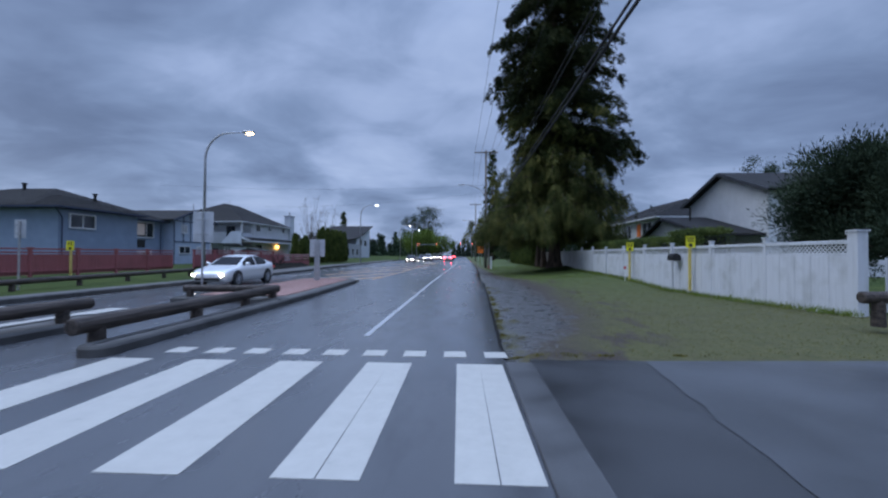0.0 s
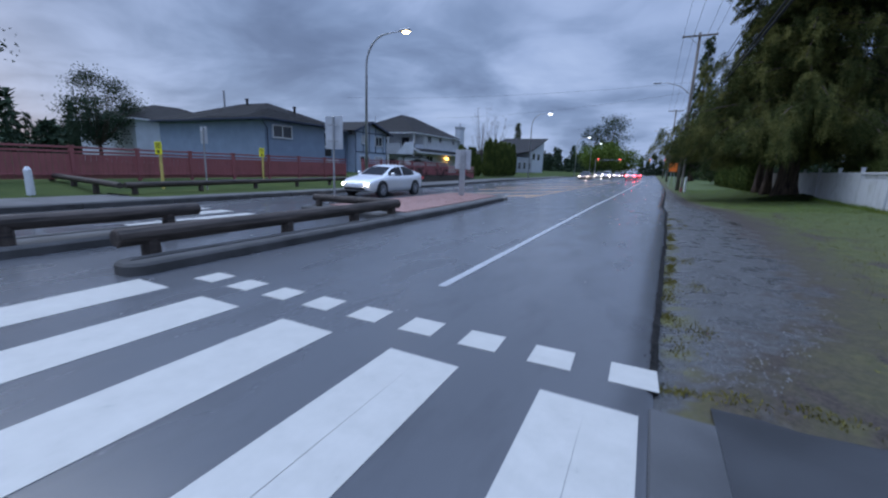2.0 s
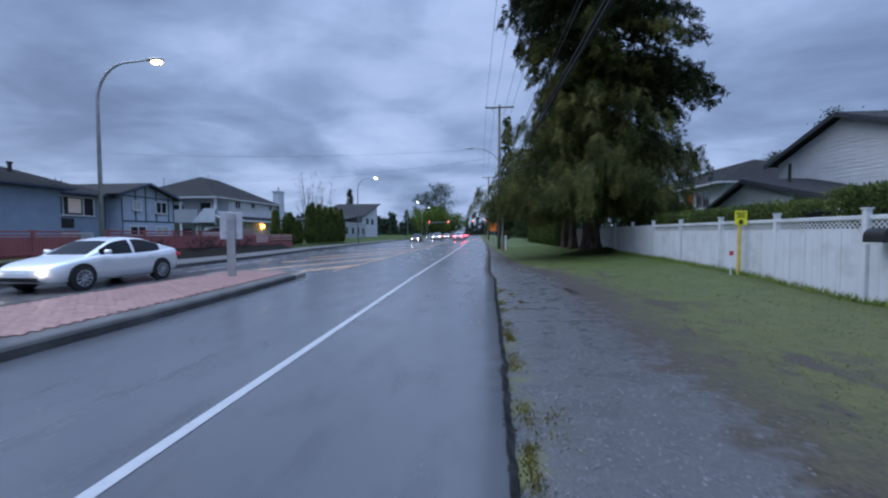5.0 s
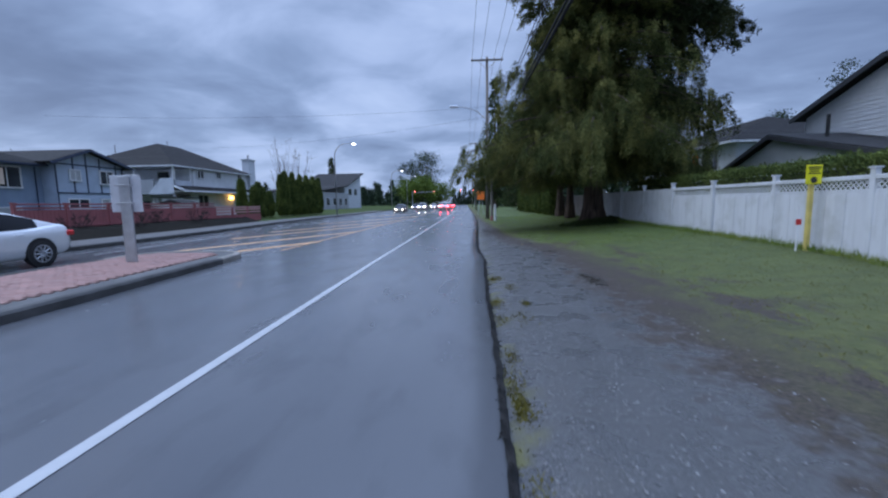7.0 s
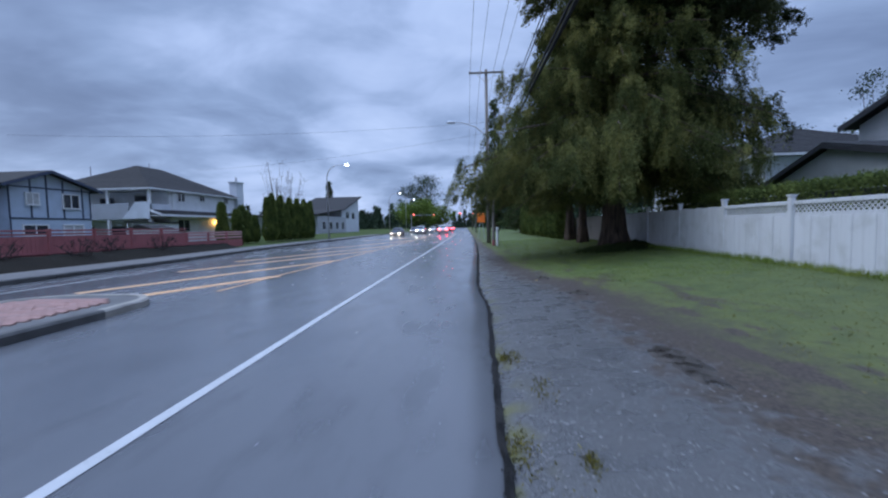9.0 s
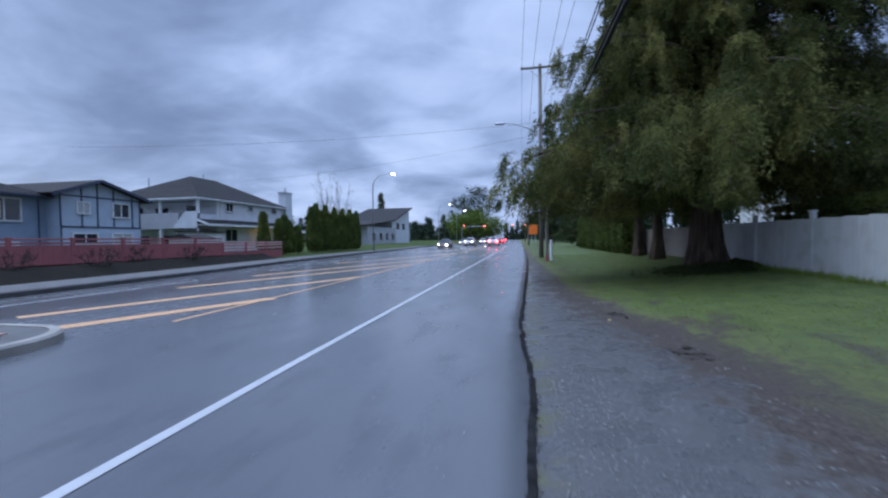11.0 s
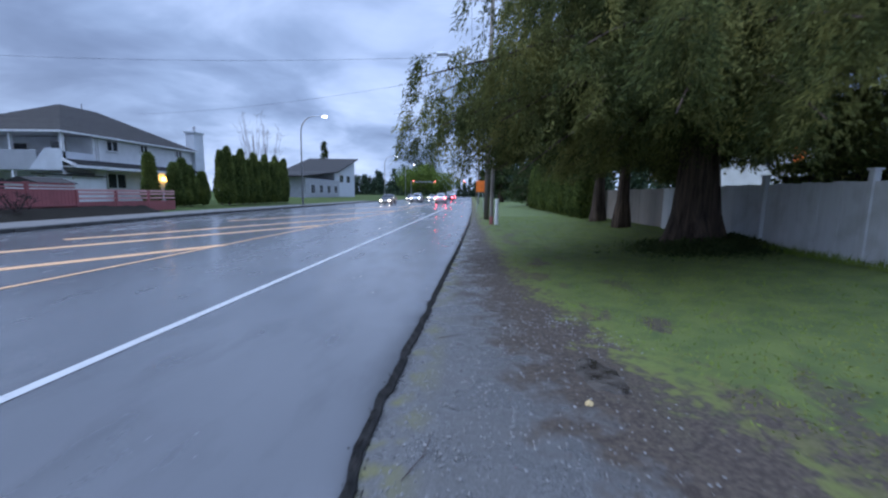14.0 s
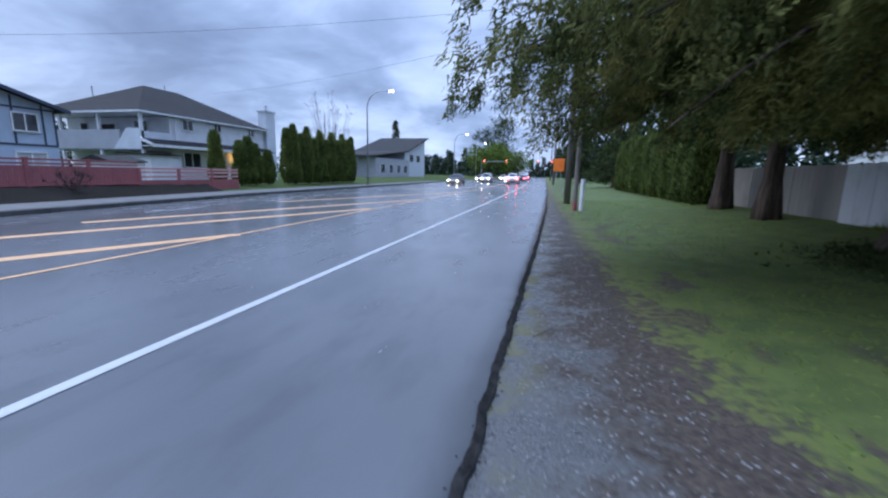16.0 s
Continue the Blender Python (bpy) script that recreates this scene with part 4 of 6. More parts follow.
for dx in (-1.25, -0.45, 0.6, 1.25):
    wire((3.0 + dx, -8.1, 13.65), (2.6 + dx, 47.1, 13.65), 0.5, 0.012, "thin dark overhead wire between wooden poles")
    wire((2.6 + dx, 47.1, 13.65), (2.9 + dx, 95.9, 13.65), 0.5, 0.012, "thin dark overhead wire between wooden poles")
for dx, z, r in ((0.55, 7.0, 0.035), (0.62, 6.85, 0.03), (0.5, 6.7, 0.04), (0.56, 8.4, 0.018), (0.5, 8.0, 0.02)):
    wire((3.0 + dx, -8.0, z + 0.1), (2.6 + dx, 47.2, z), 0.35, r, "thick black cable bundle strung along the road")
    wire((2.6 + dx, 47.2, z), (2.9 + dx, 96, z), 0.35, r, "thick black cable bundle strung along the road")
for z0, e in ((9.6, (-34, 44, 9.2)), (8.8, (-30, 60, 8.6))):
    wire((2.6, 47.2, z0), e, 0.5, 0.007, "thin service wire crossing over the road")


# ---------------------------------------------------------------- houses
def window(parent, xf, y0, y1, z0, z1, s=1, mull=(), mat=None, frame_mat=None):
    """A window in a wall across x that faces the side s."""
    fm = frame_mat or TRIM_WHITE
    f = Kit()
    w, d = 0.09, 0.07
    xa, xb = sorted((xf - 0.02 * s, xf + d * s))
    f.box(xa, xb, y0 - w, y1 + w, z1, z1 + w).box(xa, xb + 0.03, y0 - w, y1 + w, z0 - w, z0)
    f.box(xa, xb, y0 - w, y0, z0, z1).box(xa, xb, y1, y1 + w, z0, z1)
    for q in mull:
        y = y0 + (y1 - y0) * q
        f.box(xa, xb - 0.01, y - 0.035, y + 0.035, z0, z1)
    ob = f.part("window", fm, parent)
    xg = sorted((xf + 0.01 * s, xf + 0.025 * s))
    cuts = [0, *mull, 1]
    for a, b in zip(cuts, cuts[1:]):
        Kit().box(xg[0], xg[1], y0 + (y1 - y0) * a + 0.002, y0 + (y1 - y0) * b - 0.002, z0, z1).part("pane", mat or GLASS, ob)
    return ob


def hip_roof(parent, x0, x1, y0, y1, z, rx, ry0, ry1, rz, mat, name="roof", across=False):
    k = Kit()
    e = [(x0, y0, z), (x1, y0, z), (x1, y1, z), (x0, y1, z)]
    r0, r1 = (rx, ry0, rz), (rx, ry1, rz)
    if across:  # the ridge runs across the road
        r0, r1 = (ry1, rx, rz), (ry0, rx, rz)
    # courses of shingles as small steps in each slope
    def slope(a, b, c, d):
        n = 18
        for i in range(n):
            f0, f1 = i / n, (i + 1) / n
            p = [Vector(a).lerp(Vector(d), f0), Vector(b).lerp(Vector(c), f0), Vector(b).lerp(Vector(c), f1), Vector(a).lerp(Vector(d), f1)]
            up = Vector((0, 0, 0.022))
            k.poly([p[0] + up, p[1] + up, p[2], p[3]])
            k.poly([p[0], p[1], p[1] + up, p[0] + up])
    if across:
        slope(e[0], e[1], r0, r1)
        slope(e[1], e[2], r0, r0)
        slope(e[2], e[3], r1, r0)
        slope(e[3], e[0], r1, r1)
    else:
        slope(e[0], e[1], r0, r0)
        slope(e[1], e[2], r1, r0)
        slope(e[2], e[3], r1, r1)
        slope(e[3], e[0], r0, r1)
    ob = tagged(k.part(name, mat, parent, "dark grey asphalt shingle roof"))
    f = Kit()
    t, h = 0.1, 0.13
    f.box(x0, x1, y0 - 0.003, y0 + t, z - h, z - 0.004).box(x0, x1, y1 - t, y1 + 0.003, z - h, z - 0.004)
    f.box(x1 - t, x1 + 0.003, y0 + t, y1 - t, z - h, z - 0.004).box(x0 - 0.003, x0 + t, y0 + t, y1 - t, z - h, z - 0.004)
    f.box(x0 + t, x1 - t, y0 + t, y1 - t, z - 0.06, z - 0.01)
    f.part("gutter_fascia", TRIM_BLUE if parent.get("dark_trim") else TRIM_WHITE, ob)
    return ob


def laps(parent, xf, y0, y1, z0, z1, mat, s=1, step=0.2, top=None):
    """Lapped boards on a wall across x; top gives the wall's height at y for a gable, as (apex y, apex z, slope)."""
    k = Kit()
    z = z0
    while z < z1 - 0.02:
        zt = min(z + step, z1)
        a, b = y0, y1
        if top and zt > top[2]:
            f = (top[1] - zt) / (top[1] - top[2])
            a, b = top[0] - (top[0] - y0) * f, top[0] + (y1 - top[0]) * f
        if b - a > 0.1:
            k.poly([(xf + 0.024 * s, a, z), (xf + 0.024 * s, b, z), (xf + 0.004 * s, b, zt), (xf + 0.004 * s, a, zt)])
            k.poly([(xf, a, z), (xf, b, z), (xf + 0.024 * s, b, z), (xf + 0.024 * s, a, z)])
        z += step
    k.part("siding", mat, parent)


def vent(parent, x, y, z, h=0.35, r=0.12):
    Kit().tube([(x, y, z - 0.3), (x, y, z + h), (x, y, z + h), (x, y, z + h + 0.12)], [r, r, r * 1.6, r * 1.5], 10).part("roof_vent", BLACK, parent)


# house A: long blue house
A = thing("house", "long blue lap-sided house with a dark hipped roof", "house", group="houses across the road")
A["dark_trim"] = True
Kit().box(-42.5, -28.0, 26.8, 33.6, 0.2, 4.62).part("wall", BLUE_SIDING, A)
Kit().box(-42.5, -30.3, 33.602, 39.72, 0.2, 4.62).part("wall", BLUE_SIDING, A)
hip_roof(A, -43.1, -29.65, 26.2, 40.3, 4.72, 32.2, -37.5, -33.9, 6.85, SHINGLE, across=True)
hip_roof(A, -36.0, -27.4, 26.17, 34.2, 4.75, 30.2, -35.0, -31.2, 6.0, SHINGLE, across=True)
laps(A, -28.0, 26.8, 33.6, 0.3, 4.6, BLUE_SIDING)
laps(A, -30.3, 33.602, 39.72, 0.3, 4.6, BLUE_SIDING)
window(A, -27.97, 27.6, 29.5, 3.35, 4.25, 1, (0.5,))
w = window(A, -30.27, 34.9, 38.2, 3.05, 4.4, 1, (0.27, 0.75))
Kit().box(-30.242, -30.236, 36.2, 37.2, 3.2, 4.3).part("lit_curtain", LIT, w, "warm lit room behind the glass")
window(A, -30.27, 35.2, 38.0, 0.9, 1.6, 1, (0.5,), CURTAIN)
for y in (34.0, 39.2):
    Kit().tube([(-30.2, y, 0.3), (-30.2, y, 4.5)], 0.04, 6).part("downpipe", TRIM_BLUE, A)
Kit().bbox(-28.7, -28.05, 33.7, 34.6, 2.0, 2.7, 0.03).part("air_conditioner", BLACK, A)
Kit().tube([(-27.93, 27.0, 0.5), (-27.93, 27.0, 4.0), (-27.8, 26.4, 4.6)], 0.04, 6).part("downpipe", TRIM_BLUE, A)
vent(A, -36, 31.6, 6.75)
vent(A, -32.2, 34.0, 6.2)
Kit().tube([(-38, 30.6, 6.0), (-38, 30.6, 7.9)], 0.09, 8).part("flue", STEEL, A)

# white house behind, beyond the blue one
W = thing("house", "pale house with a dark hipped roof behind the fence", "house", group="houses across the road")
Kit().box(-62, -50, 28.5, 42, 0.2, 5.2).part("wall", PALE_SIDING, W)
hip_roof(W, -62.6, -49.4, 27.9, 42.6, 5.3, -56, 34, 37, 7.6, SHINGLE)

# house B: gable with navy timber trim
B = thing("house", "pale blue gabled house with navy timber trim", "house", group="houses across the road")
B["dark_trim"] = True
BX = -29.3
Kit().extrude([(BX, 39.75, 0.2), (BX, 45.7, 0.2), (BX, 45.7, 4.95), (BX, 42.25, 5.95), (BX, 39.75, 5.0)], (-9.5, 0, 0)).part("wall", LIGHT_SIDING, B)
for (ya, za), (yb, zb) in (((39.0, 4.78), (42.25, 6.0)), ((42.25, 6.0), (46.25, 4.8))):
    n = Vector((0, -(zb - za), yb - ya)).normalized() * 0.14
    p0, p1 = Vector((BX + 0.6, ya, za)), Vector((BX + 0.6, yb, zb))
    Kit().extrude([p0, p1, p1 + n, p0 + n], (-10.0, 0, 0)).part("roof", SHINGLE, B)
    p0, p1 = Vector((BX + 0.64, ya, za - 0.08)), Vector((BX + 0.64, yb, zb - 0.08))
    Kit().extrude([p0, p1, p1 + n * 1.3, p0 + n * 1.3], (-0.05, 0, 0)).part("barge_board", TRIM_BLUE, B)
for y, z1 in ((39.82, 4.95), (41.2, 5.5), (42.3, 5.9), (43.5, 5.5), (45.0, 5.1), (45.64, 4.9)):
    Kit().box(BX, BX + 0.04, y - 0.05, y + 0.05, 2.7, z1).part("timber", TRIM_BLUE, B)
for z, ya, yb in ((2.7, 39.8, 45.68), (4.85, 39.9, 45.65)):
    Kit().box(BX, BX + 0.045, ya, yb, z - 0.05, z + 0.05).part("timber", TRIM_BLUE, B)
window(B, BX + 0.03, 40.9, 41.65, 3.68, 4.42, 1, (0.5,), CURTAIN)
window(B, BX + 0.03, 43.45, 44.65, 3.52, 4.5, 1, (0.5,))
window(B, BX, 40.6, 42.2, 1.55, 2.2, 1, (0.5,))
window(B, BX, 43.4, 44.9, 1.45, 2.2, 1, (0.5,), CURTAIN)
Kit().tube([(BX + 0.06, 39.8, 0.3), (BX + 0.06, 39.8, 4.7)], 0.04, 6).part("downpipe", TRIM_BLUE, B)

# house C: white two-storey house; the balcony cuts into its south-east corner
C = thing("house", "white two-storey house with a corner balcony and dark hipped roof", "house", group="houses across the road")
CX = -28.45
Kit().box(-39.2, CX, 53.2, 64.75, 0.2, 5.55).part("wall", WHITE_SIDING, C)
hip_roof(C, -39.6, -28.0, 50.35, 65.2, 5.68, -33.8, 56.05, 59.5, 8.65, SHINGLE)
Kit().box(-39.0, CX, 50.75, 53.196, 2.75, 3.2).part("balcony_floor", TRIM_WHITE, C)
Kit().box(-38.9, -30.4, 50.62, 50.7, 2.85, 4.3).part("balcony_rail", GREY_SIDING, C, "pale grey closed balcony rail")
Kit().extrude([(-31.0, 50.55, 2.85), (-28.3, 50.55, 2.85), (-28.3, 50.55, 4.4), (-29.6, 50.55, 4.4)], (0, 0.06, 0)).part("balcony_panel", PALE_SIDING, C, "slanting white balcony panel")
Kit().box(-28.36, -28.3, 50.62, 53.19, 2.85, 4.2).part("balcony_panel", PALE_SIDING, C)
for x in (-36.4, -32.45, -28.4):
    Kit().bbox(x - 0.1, x + 0.1, 50.66, 50.88, 0.3, 5.54, 0.01).part("balcony_post", TRIM_WHITE, C)
for y in (53.25, 53.75):
    Kit().bbox(CX, CX + 0.12, y - 0.08, y + 0.08, 3.7, 5.54, 0.01).part("corner_trim", TRIM_WHITE, C)
# the closed-in room below the balcony's corner
Kit().box(-29.6, -27.55, 50.5, 53.19, 0.2, 2.4).part("wall", WHITE_SIDING, C)
Kit().extrude([(-30.6, 50.3, 2.52), (-27.35, 50.3, 2.4), (-27.35, 50.3, 2.5), (-30.6, 50.3, 2.62)], (0, 2.8, 0)).part("porch_roof", SHINGLE, C)
for x in (-30.5, -30.1):
    Kit().box(x - 0.06, x + 0.06, 50.55, 50.67, 0.2, 2.5).part("porch_post", TRIM_WHITE, C)
laps(C, CX, 53.2, 64.75, 0.3, 5.5, WHITE_SIDING)
for x0, x1, z0, z1 in ((-37.6, -36.9, 3.25, 5.1), (-35.4, -33.9, 3.9, 5.0), (-31.8, -30.6, 3.3, 5.2)):
    f = Kit().box(x0 - 0.08, x1 + 0.08, 53.13, 53.19, z0 - 0.08, z1 + 0.08).part("window", TRIM_WHITE, C)
    Kit().box(x0, x1, 53.1, 53.125, z0, z1).part("pane", GLASS, f)
for x0, x1, z0, z1 in ((-34.6, -32.9, 0.9, 2.2), (-37.5, -36.2, 0.9, 2.2)):
    f = Kit().box(x0 - 0.08, x1 + 0.08, 53.13, 53.19, z0 - 0.08, z1 + 0.08).part("window", TRIM_WHITE, C)
    Kit().box(x0, x1, 53.1, 53.125, z0, z1).part("pane", GLASS, f)
for y0, y1, z0, z1 in ((54.5, 55.5, 4.65, 5.45), (57.95, 58.7, 4.85, 5.45), (62.4, 63.2, 4.85, 5.45)):
    window(C, CX + 0.03, y0, y1, z0, z1, 1, (0.5,))
window(C, CX + 0.03, 54.35, 56.05, 1.6, 2.75, 1, (0.5,))
k = Kit()
for i in range(8):
    a, b = i / 8, (i + 1) / 8
    xa, xb = -27.1 - 1.35 * a, -27.1 - 1.35 * b
    za, zb = 3.22 + 0.5 * a, 3.22 + 0.5 * b
    k.poly([(xa, 50.5, za + 0.02), (xa, 65.0, za + 0.02), (xb, 65.0, zb), (xb, 50.5, zb)])
    k.poly([(xa, 50.5, za), (xa, 65.0, za), (xa, 65.0, za + 0.02), (xa, 50.5, za + 0.02)])
sk = k.part("skirt_roof", SHINGLE, C, "dark shingled lean-to roof")
Kit().box(-27.18, -27.08, 50.5, 65.0, 3.02, 3.218).box(CX, -27.18, 50.5, 65.0, 3.06, 3.12).part("gutter_fascia", TRIM_WHITE, sk)
Kit().extrude([(-27.15, 50.44, 3.1), (-27.15, 50.44, 3.3), (-28.25, 50.44, 3.72), (-28.25, 50.44, 3.5)], (0, 0.05, 0)).part("skirt_end", TRIM_WHITE, sk)
ch = Kit().bbox(-29.3, -28.3, 65.22, 66.75, 0.3, 7.65, 0.02).box(-29.4, -28.2, 65.12, 66.85, 7.65, 7.8).part("chimney", PALE_SIDING, C, "white sided chimney")
Kit().tube([(-28.8, 66.0, 7.8), (-28.8, 66.0, 8.4)], 0.12, 8).part("flue", STEEL, ch)
Kit().bbox(-28.3, -28.0, 60.15, 60.5, 2.35, 2.75, 0.02).part("porch_lamp", PORCH, C, "glowing amber porch lamp")
Kit().box(CX + 0.03, CX + 0.07, 60.7, 61.6, 0.3, 2.4).part("front_door", TRIM_WHITE, C)
Kit().tube([(-35.2, 59.5, 8.2), (-35.2, 59.5, 9.4)], 0.05, 6).part("flue", STEEL, C)
Kit().tube([(-37.0, 54.0, 7.0), (-37.0, 54.0, 8.3)], 0.05, 6).part("flue", STEEL, C)
for y in (53.5, 64.6):
    Kit().box(CX + 0.03, CX + 0.1, y - 0.04, y + 0.04, 3.7, 5.5).part("downpipe", TRIM_WHITE, C)
shed = thing("garden_shed", "small white garden shed behind the pink fence", "shed", -23.6, 43.6, 0.4)
Kit().box(-1.0, 1.0, 0, 2.2, 0, 1.35).part("wall", WHITE_SIDING, shed)
Kit().extrude([(-1.1, -0.1, 1.36), (1.1, -0.1, 1.36), (1.1, -0.1, 1.42), (0, -0.1, 1.75), (-1.1, -0.1, 1.42)], (0, 2.4, 0)).part("roof", SHINGLE, shed)

# far pale building D with a rising roof
D = thing("house", "distant pale grey house with a steep single-slope roof", "house", group="houses across the road")
Kit().box(-47, -33, 106, 128, 0.2, 4.6).part("wall", GREY_SIDING, D)
Kit().extrude([(-33.5, 126, 0.2), (-33.5, 144, 0.2), (-33.5, 144, 11.0), (-33.5, 126, 6.4)], (-13, 0, 0)).part("wall", PALE_SIDING, D)
Kit().extrude([(-32.6, 104, 4.62), (-32.6, 126, 6.6), (-32.6, 145, 11.4), (-32.6, 145, 11.7), (-32.6, 126, 6.9), (-32.6, 104, 4.9)], (-15, 0, 0)).part("roof", SHINGLE, D)
for y in (109, 114, 119, 124):
    window(D, -33.0, y, y + 2.2, 1.4, 3.2, 1, (0.5,))
for y in (130, 136):
    window(D, -33.5, y, y + 3, 4.4, 6.2, 1, (0.5,))

# houses behind the white fence
R = thing("house", "white lap-sided gabled house with a dark roof", "house", group="houses behind the fence")
Kit().extrude([(18.3, 25.2, 0.3), (18.3, 33.7, 0.3), (18.3, 33.7, 5.5), (18.3, 29.45, 7.15), (18.3, 25.2, 5.5)], (12, 0, 0)).part("wall", WHITE_SIDING, R)
laps(R, 18.3, 25.2, 33.7, 0.4, 7.1, WHITE_SIDING, -1, 0.2, (29.45, 7.15, 5.5))
for (ya, za), (yb, zb) in (((34.2, 5.42), (29.45, 7.25)), ((29.45, 7.25), (24.7, 5.42))):
    n = Vector((0, (zb - za), -(yb - ya))).normalized()
    n = n if n.z > 0 else -n
    n *= 0.14
    Kit().extrude([(17.9, ya, za), (17.9, yb, zb), Vector((17.9, yb, zb)) + n, Vector((17.9, ya, za)) + n], (13, 0, 0)).part("roof", SHINGLE, R)
    p0, p1 = Vector((17.88, ya, za - 0.1)), Vector((17.88, yb, zb - 0.1))
    Kit().extrude([p0, p1, p1 + n * 1.6, p0 + n * 1.6], (-0.05, 0, 0)).part("barge_board", DARK_TRIM, R)
Kit().tube([(20, 31.2, 6.2), (20, 31.2, 7.6)], 0.09, 8).part("flue", BLACK, R)

G = thing("garage", "low pale garage with a dark gabled roof", "garage", group="houses behind the fence")
Kit().extrude([(15.2, 28.2, 0.3), (15.2, 34.4, 0.3), (15.2, 34.4, 3.0), (15.2, 31.5, 4.2), (15.2, 28.2, 3.3)], (3.07, 0, 0)).part("wall", PALE_SIDING, G)
for (ya, za), (yb, zb) in (((34.9, 2.92), (31.5, 4.3)), ((31.5, 4.3), (25.4, 2.78))):
    n = Vector((0, 0, 0.14))
    Kit().extrude([(14.9, ya, za), (14.9, yb, zb), Vector((14.9, yb, zb)) + n, Vector((14.9, ya, za)) + n], (3.38, 0, 0)).part("roof", SHINGLE, G)
    p0, p1 = Vector((14.88, ya, za - 0.1)), Vector((14.88, yb, zb - 0.1))
    Kit().extrude([p0, p1, p1 + n * 1.4, p0 + n * 1.4], (-0.05, 0, 0)).part("barge_board", DARK_TRIM, G)
Kit().tube([(16.3, 30.0, 3.8), (16.3, 30.0, 5.0)], 0.07, 8).part("flue", BLACK, G)
Kit().box(15.1, 15.2, 25.6, 25.8, 0.3, 2.75).box(15.1, 15.2, 27.6, 27.8, 0.3, 2.75).part("porch_post", TRIM_WHITE, G)

H = thing("house", "pale house with a low dark roof and orange panel", "house", group="houses behind the fence")
Kit().box(19.5, 30, 41, 56, 0.3, 5.3).part("wall", PALE_SIDING, H)
hip_roof(H, 18.6, 31, 40.2, 57, 5.4, 23.5, 44, 51, 7.6, SHINGLE)
window(H, 19.5, 43.0, 45.0, 3.6, 5.0, -1, (0.5,))
Kit().bbox(19.4, 19.5, 45.6, 46.4, 3.6, 5.0, 0.01).part("orange_panel", ORANGE, H)
window(H, 19.5, 48.0, 50.0, 3.6, 5.0, -1, (0.5,))


# ---------------------------------------------------------------- fences across the road
RPOST = Kit().bbox(-0.07, 0.07, -0.07, 0.07, 0, 1.4, 0.012).box(-0.09, 0.09, -0.09, 0.09, 1.4, 1.44).mesh("post", RED_FENCE)
RBOARD = Kit().bbox(-0.012, 0.012, 0, 0.176, 0, 1.0, 0.004).mesh("board", RED_FENCE)
RRAIL = Kit().bbox(-0.03, 0.03, 0.07, 2.33, 0, 0.08, 0.006).mesh("rail", RED_FENCE)
PPOST = Kit().bbox(-0.07, 0.07, -0.07, 0.07, 0, 1.25, 0.012).mesh("post", RED_FENCE)
PRAIL = Kit().bbox(-0.02, 0.02, 0.07, 2.33, 0, 0.12, 0.006).mesh("rail", PINK_FENCE)
for i in range(16):
    y = 4.0 + 2.4 * i
    fx, fz = (-20.6, 0.42) if y < 26.5 else (-19.1, 0.45)
    panel = thing("fence_panel", "low dark red board fence panel with open top rail", "fence", fx, y, fz, group="red fence panels")
    share("post", RPOST, panel, 0, 0, -0.1)
    share("rail", RRAIL, panel, 0.045, 0, 0.15)
    share("rail", RRAIL, panel, 0.0, 0, 1.05)
    share("rail", RRAIL, panel, 0.0, 0, 1.22)
    for j in range(12):
        share("board", RBOARD, panel, 0, 0.075 + 0.188 * j, 0)
for i in range(3):
    y = 42.4 + 2.4 * i
    panel = thing("fence_panel", "faded pink rail fence panel over a red base", "fence", -19.1, y, 0.3, group="pink fence panels")
    share("post", PPOST, panel, 0, 0, -0.1)
    for j, z in enumerate((0.1, 0.32, 0.62, 0.86, 1.05)):
        share("rail", PRAIL if j != 1 else RRAIL, panel, 0, 0, z)
    for j in range(12):
        ob = share("board", RBOARD, panel, 0.03, 0.075 + 0.188 * j, -0.5)


# ---------------------------------------------------------------- trees
def limb_set(rng, trunk_xy, z0, z1, count, radius, tip_drop, az=None):
    """Limbs of a conifer: start on the trunk, end out and down."""
    out = []
    for i in range(count):
        f = (i + rng.uniform(0, 1)) / count
        z = z0 + (z1 - z0) * f ** 1.25
        a = rng.uniform(0, 2 * math.pi) if az is None else rng.uniform(*az)
        r = radius(f ** 1.25, a) * rng.uniform(0.72, 1.08)
        out.append((Vector((*trunk_xy, z)), a, r, tip_drop * r * rng.uniform(0.6, 1.3)))
    return out


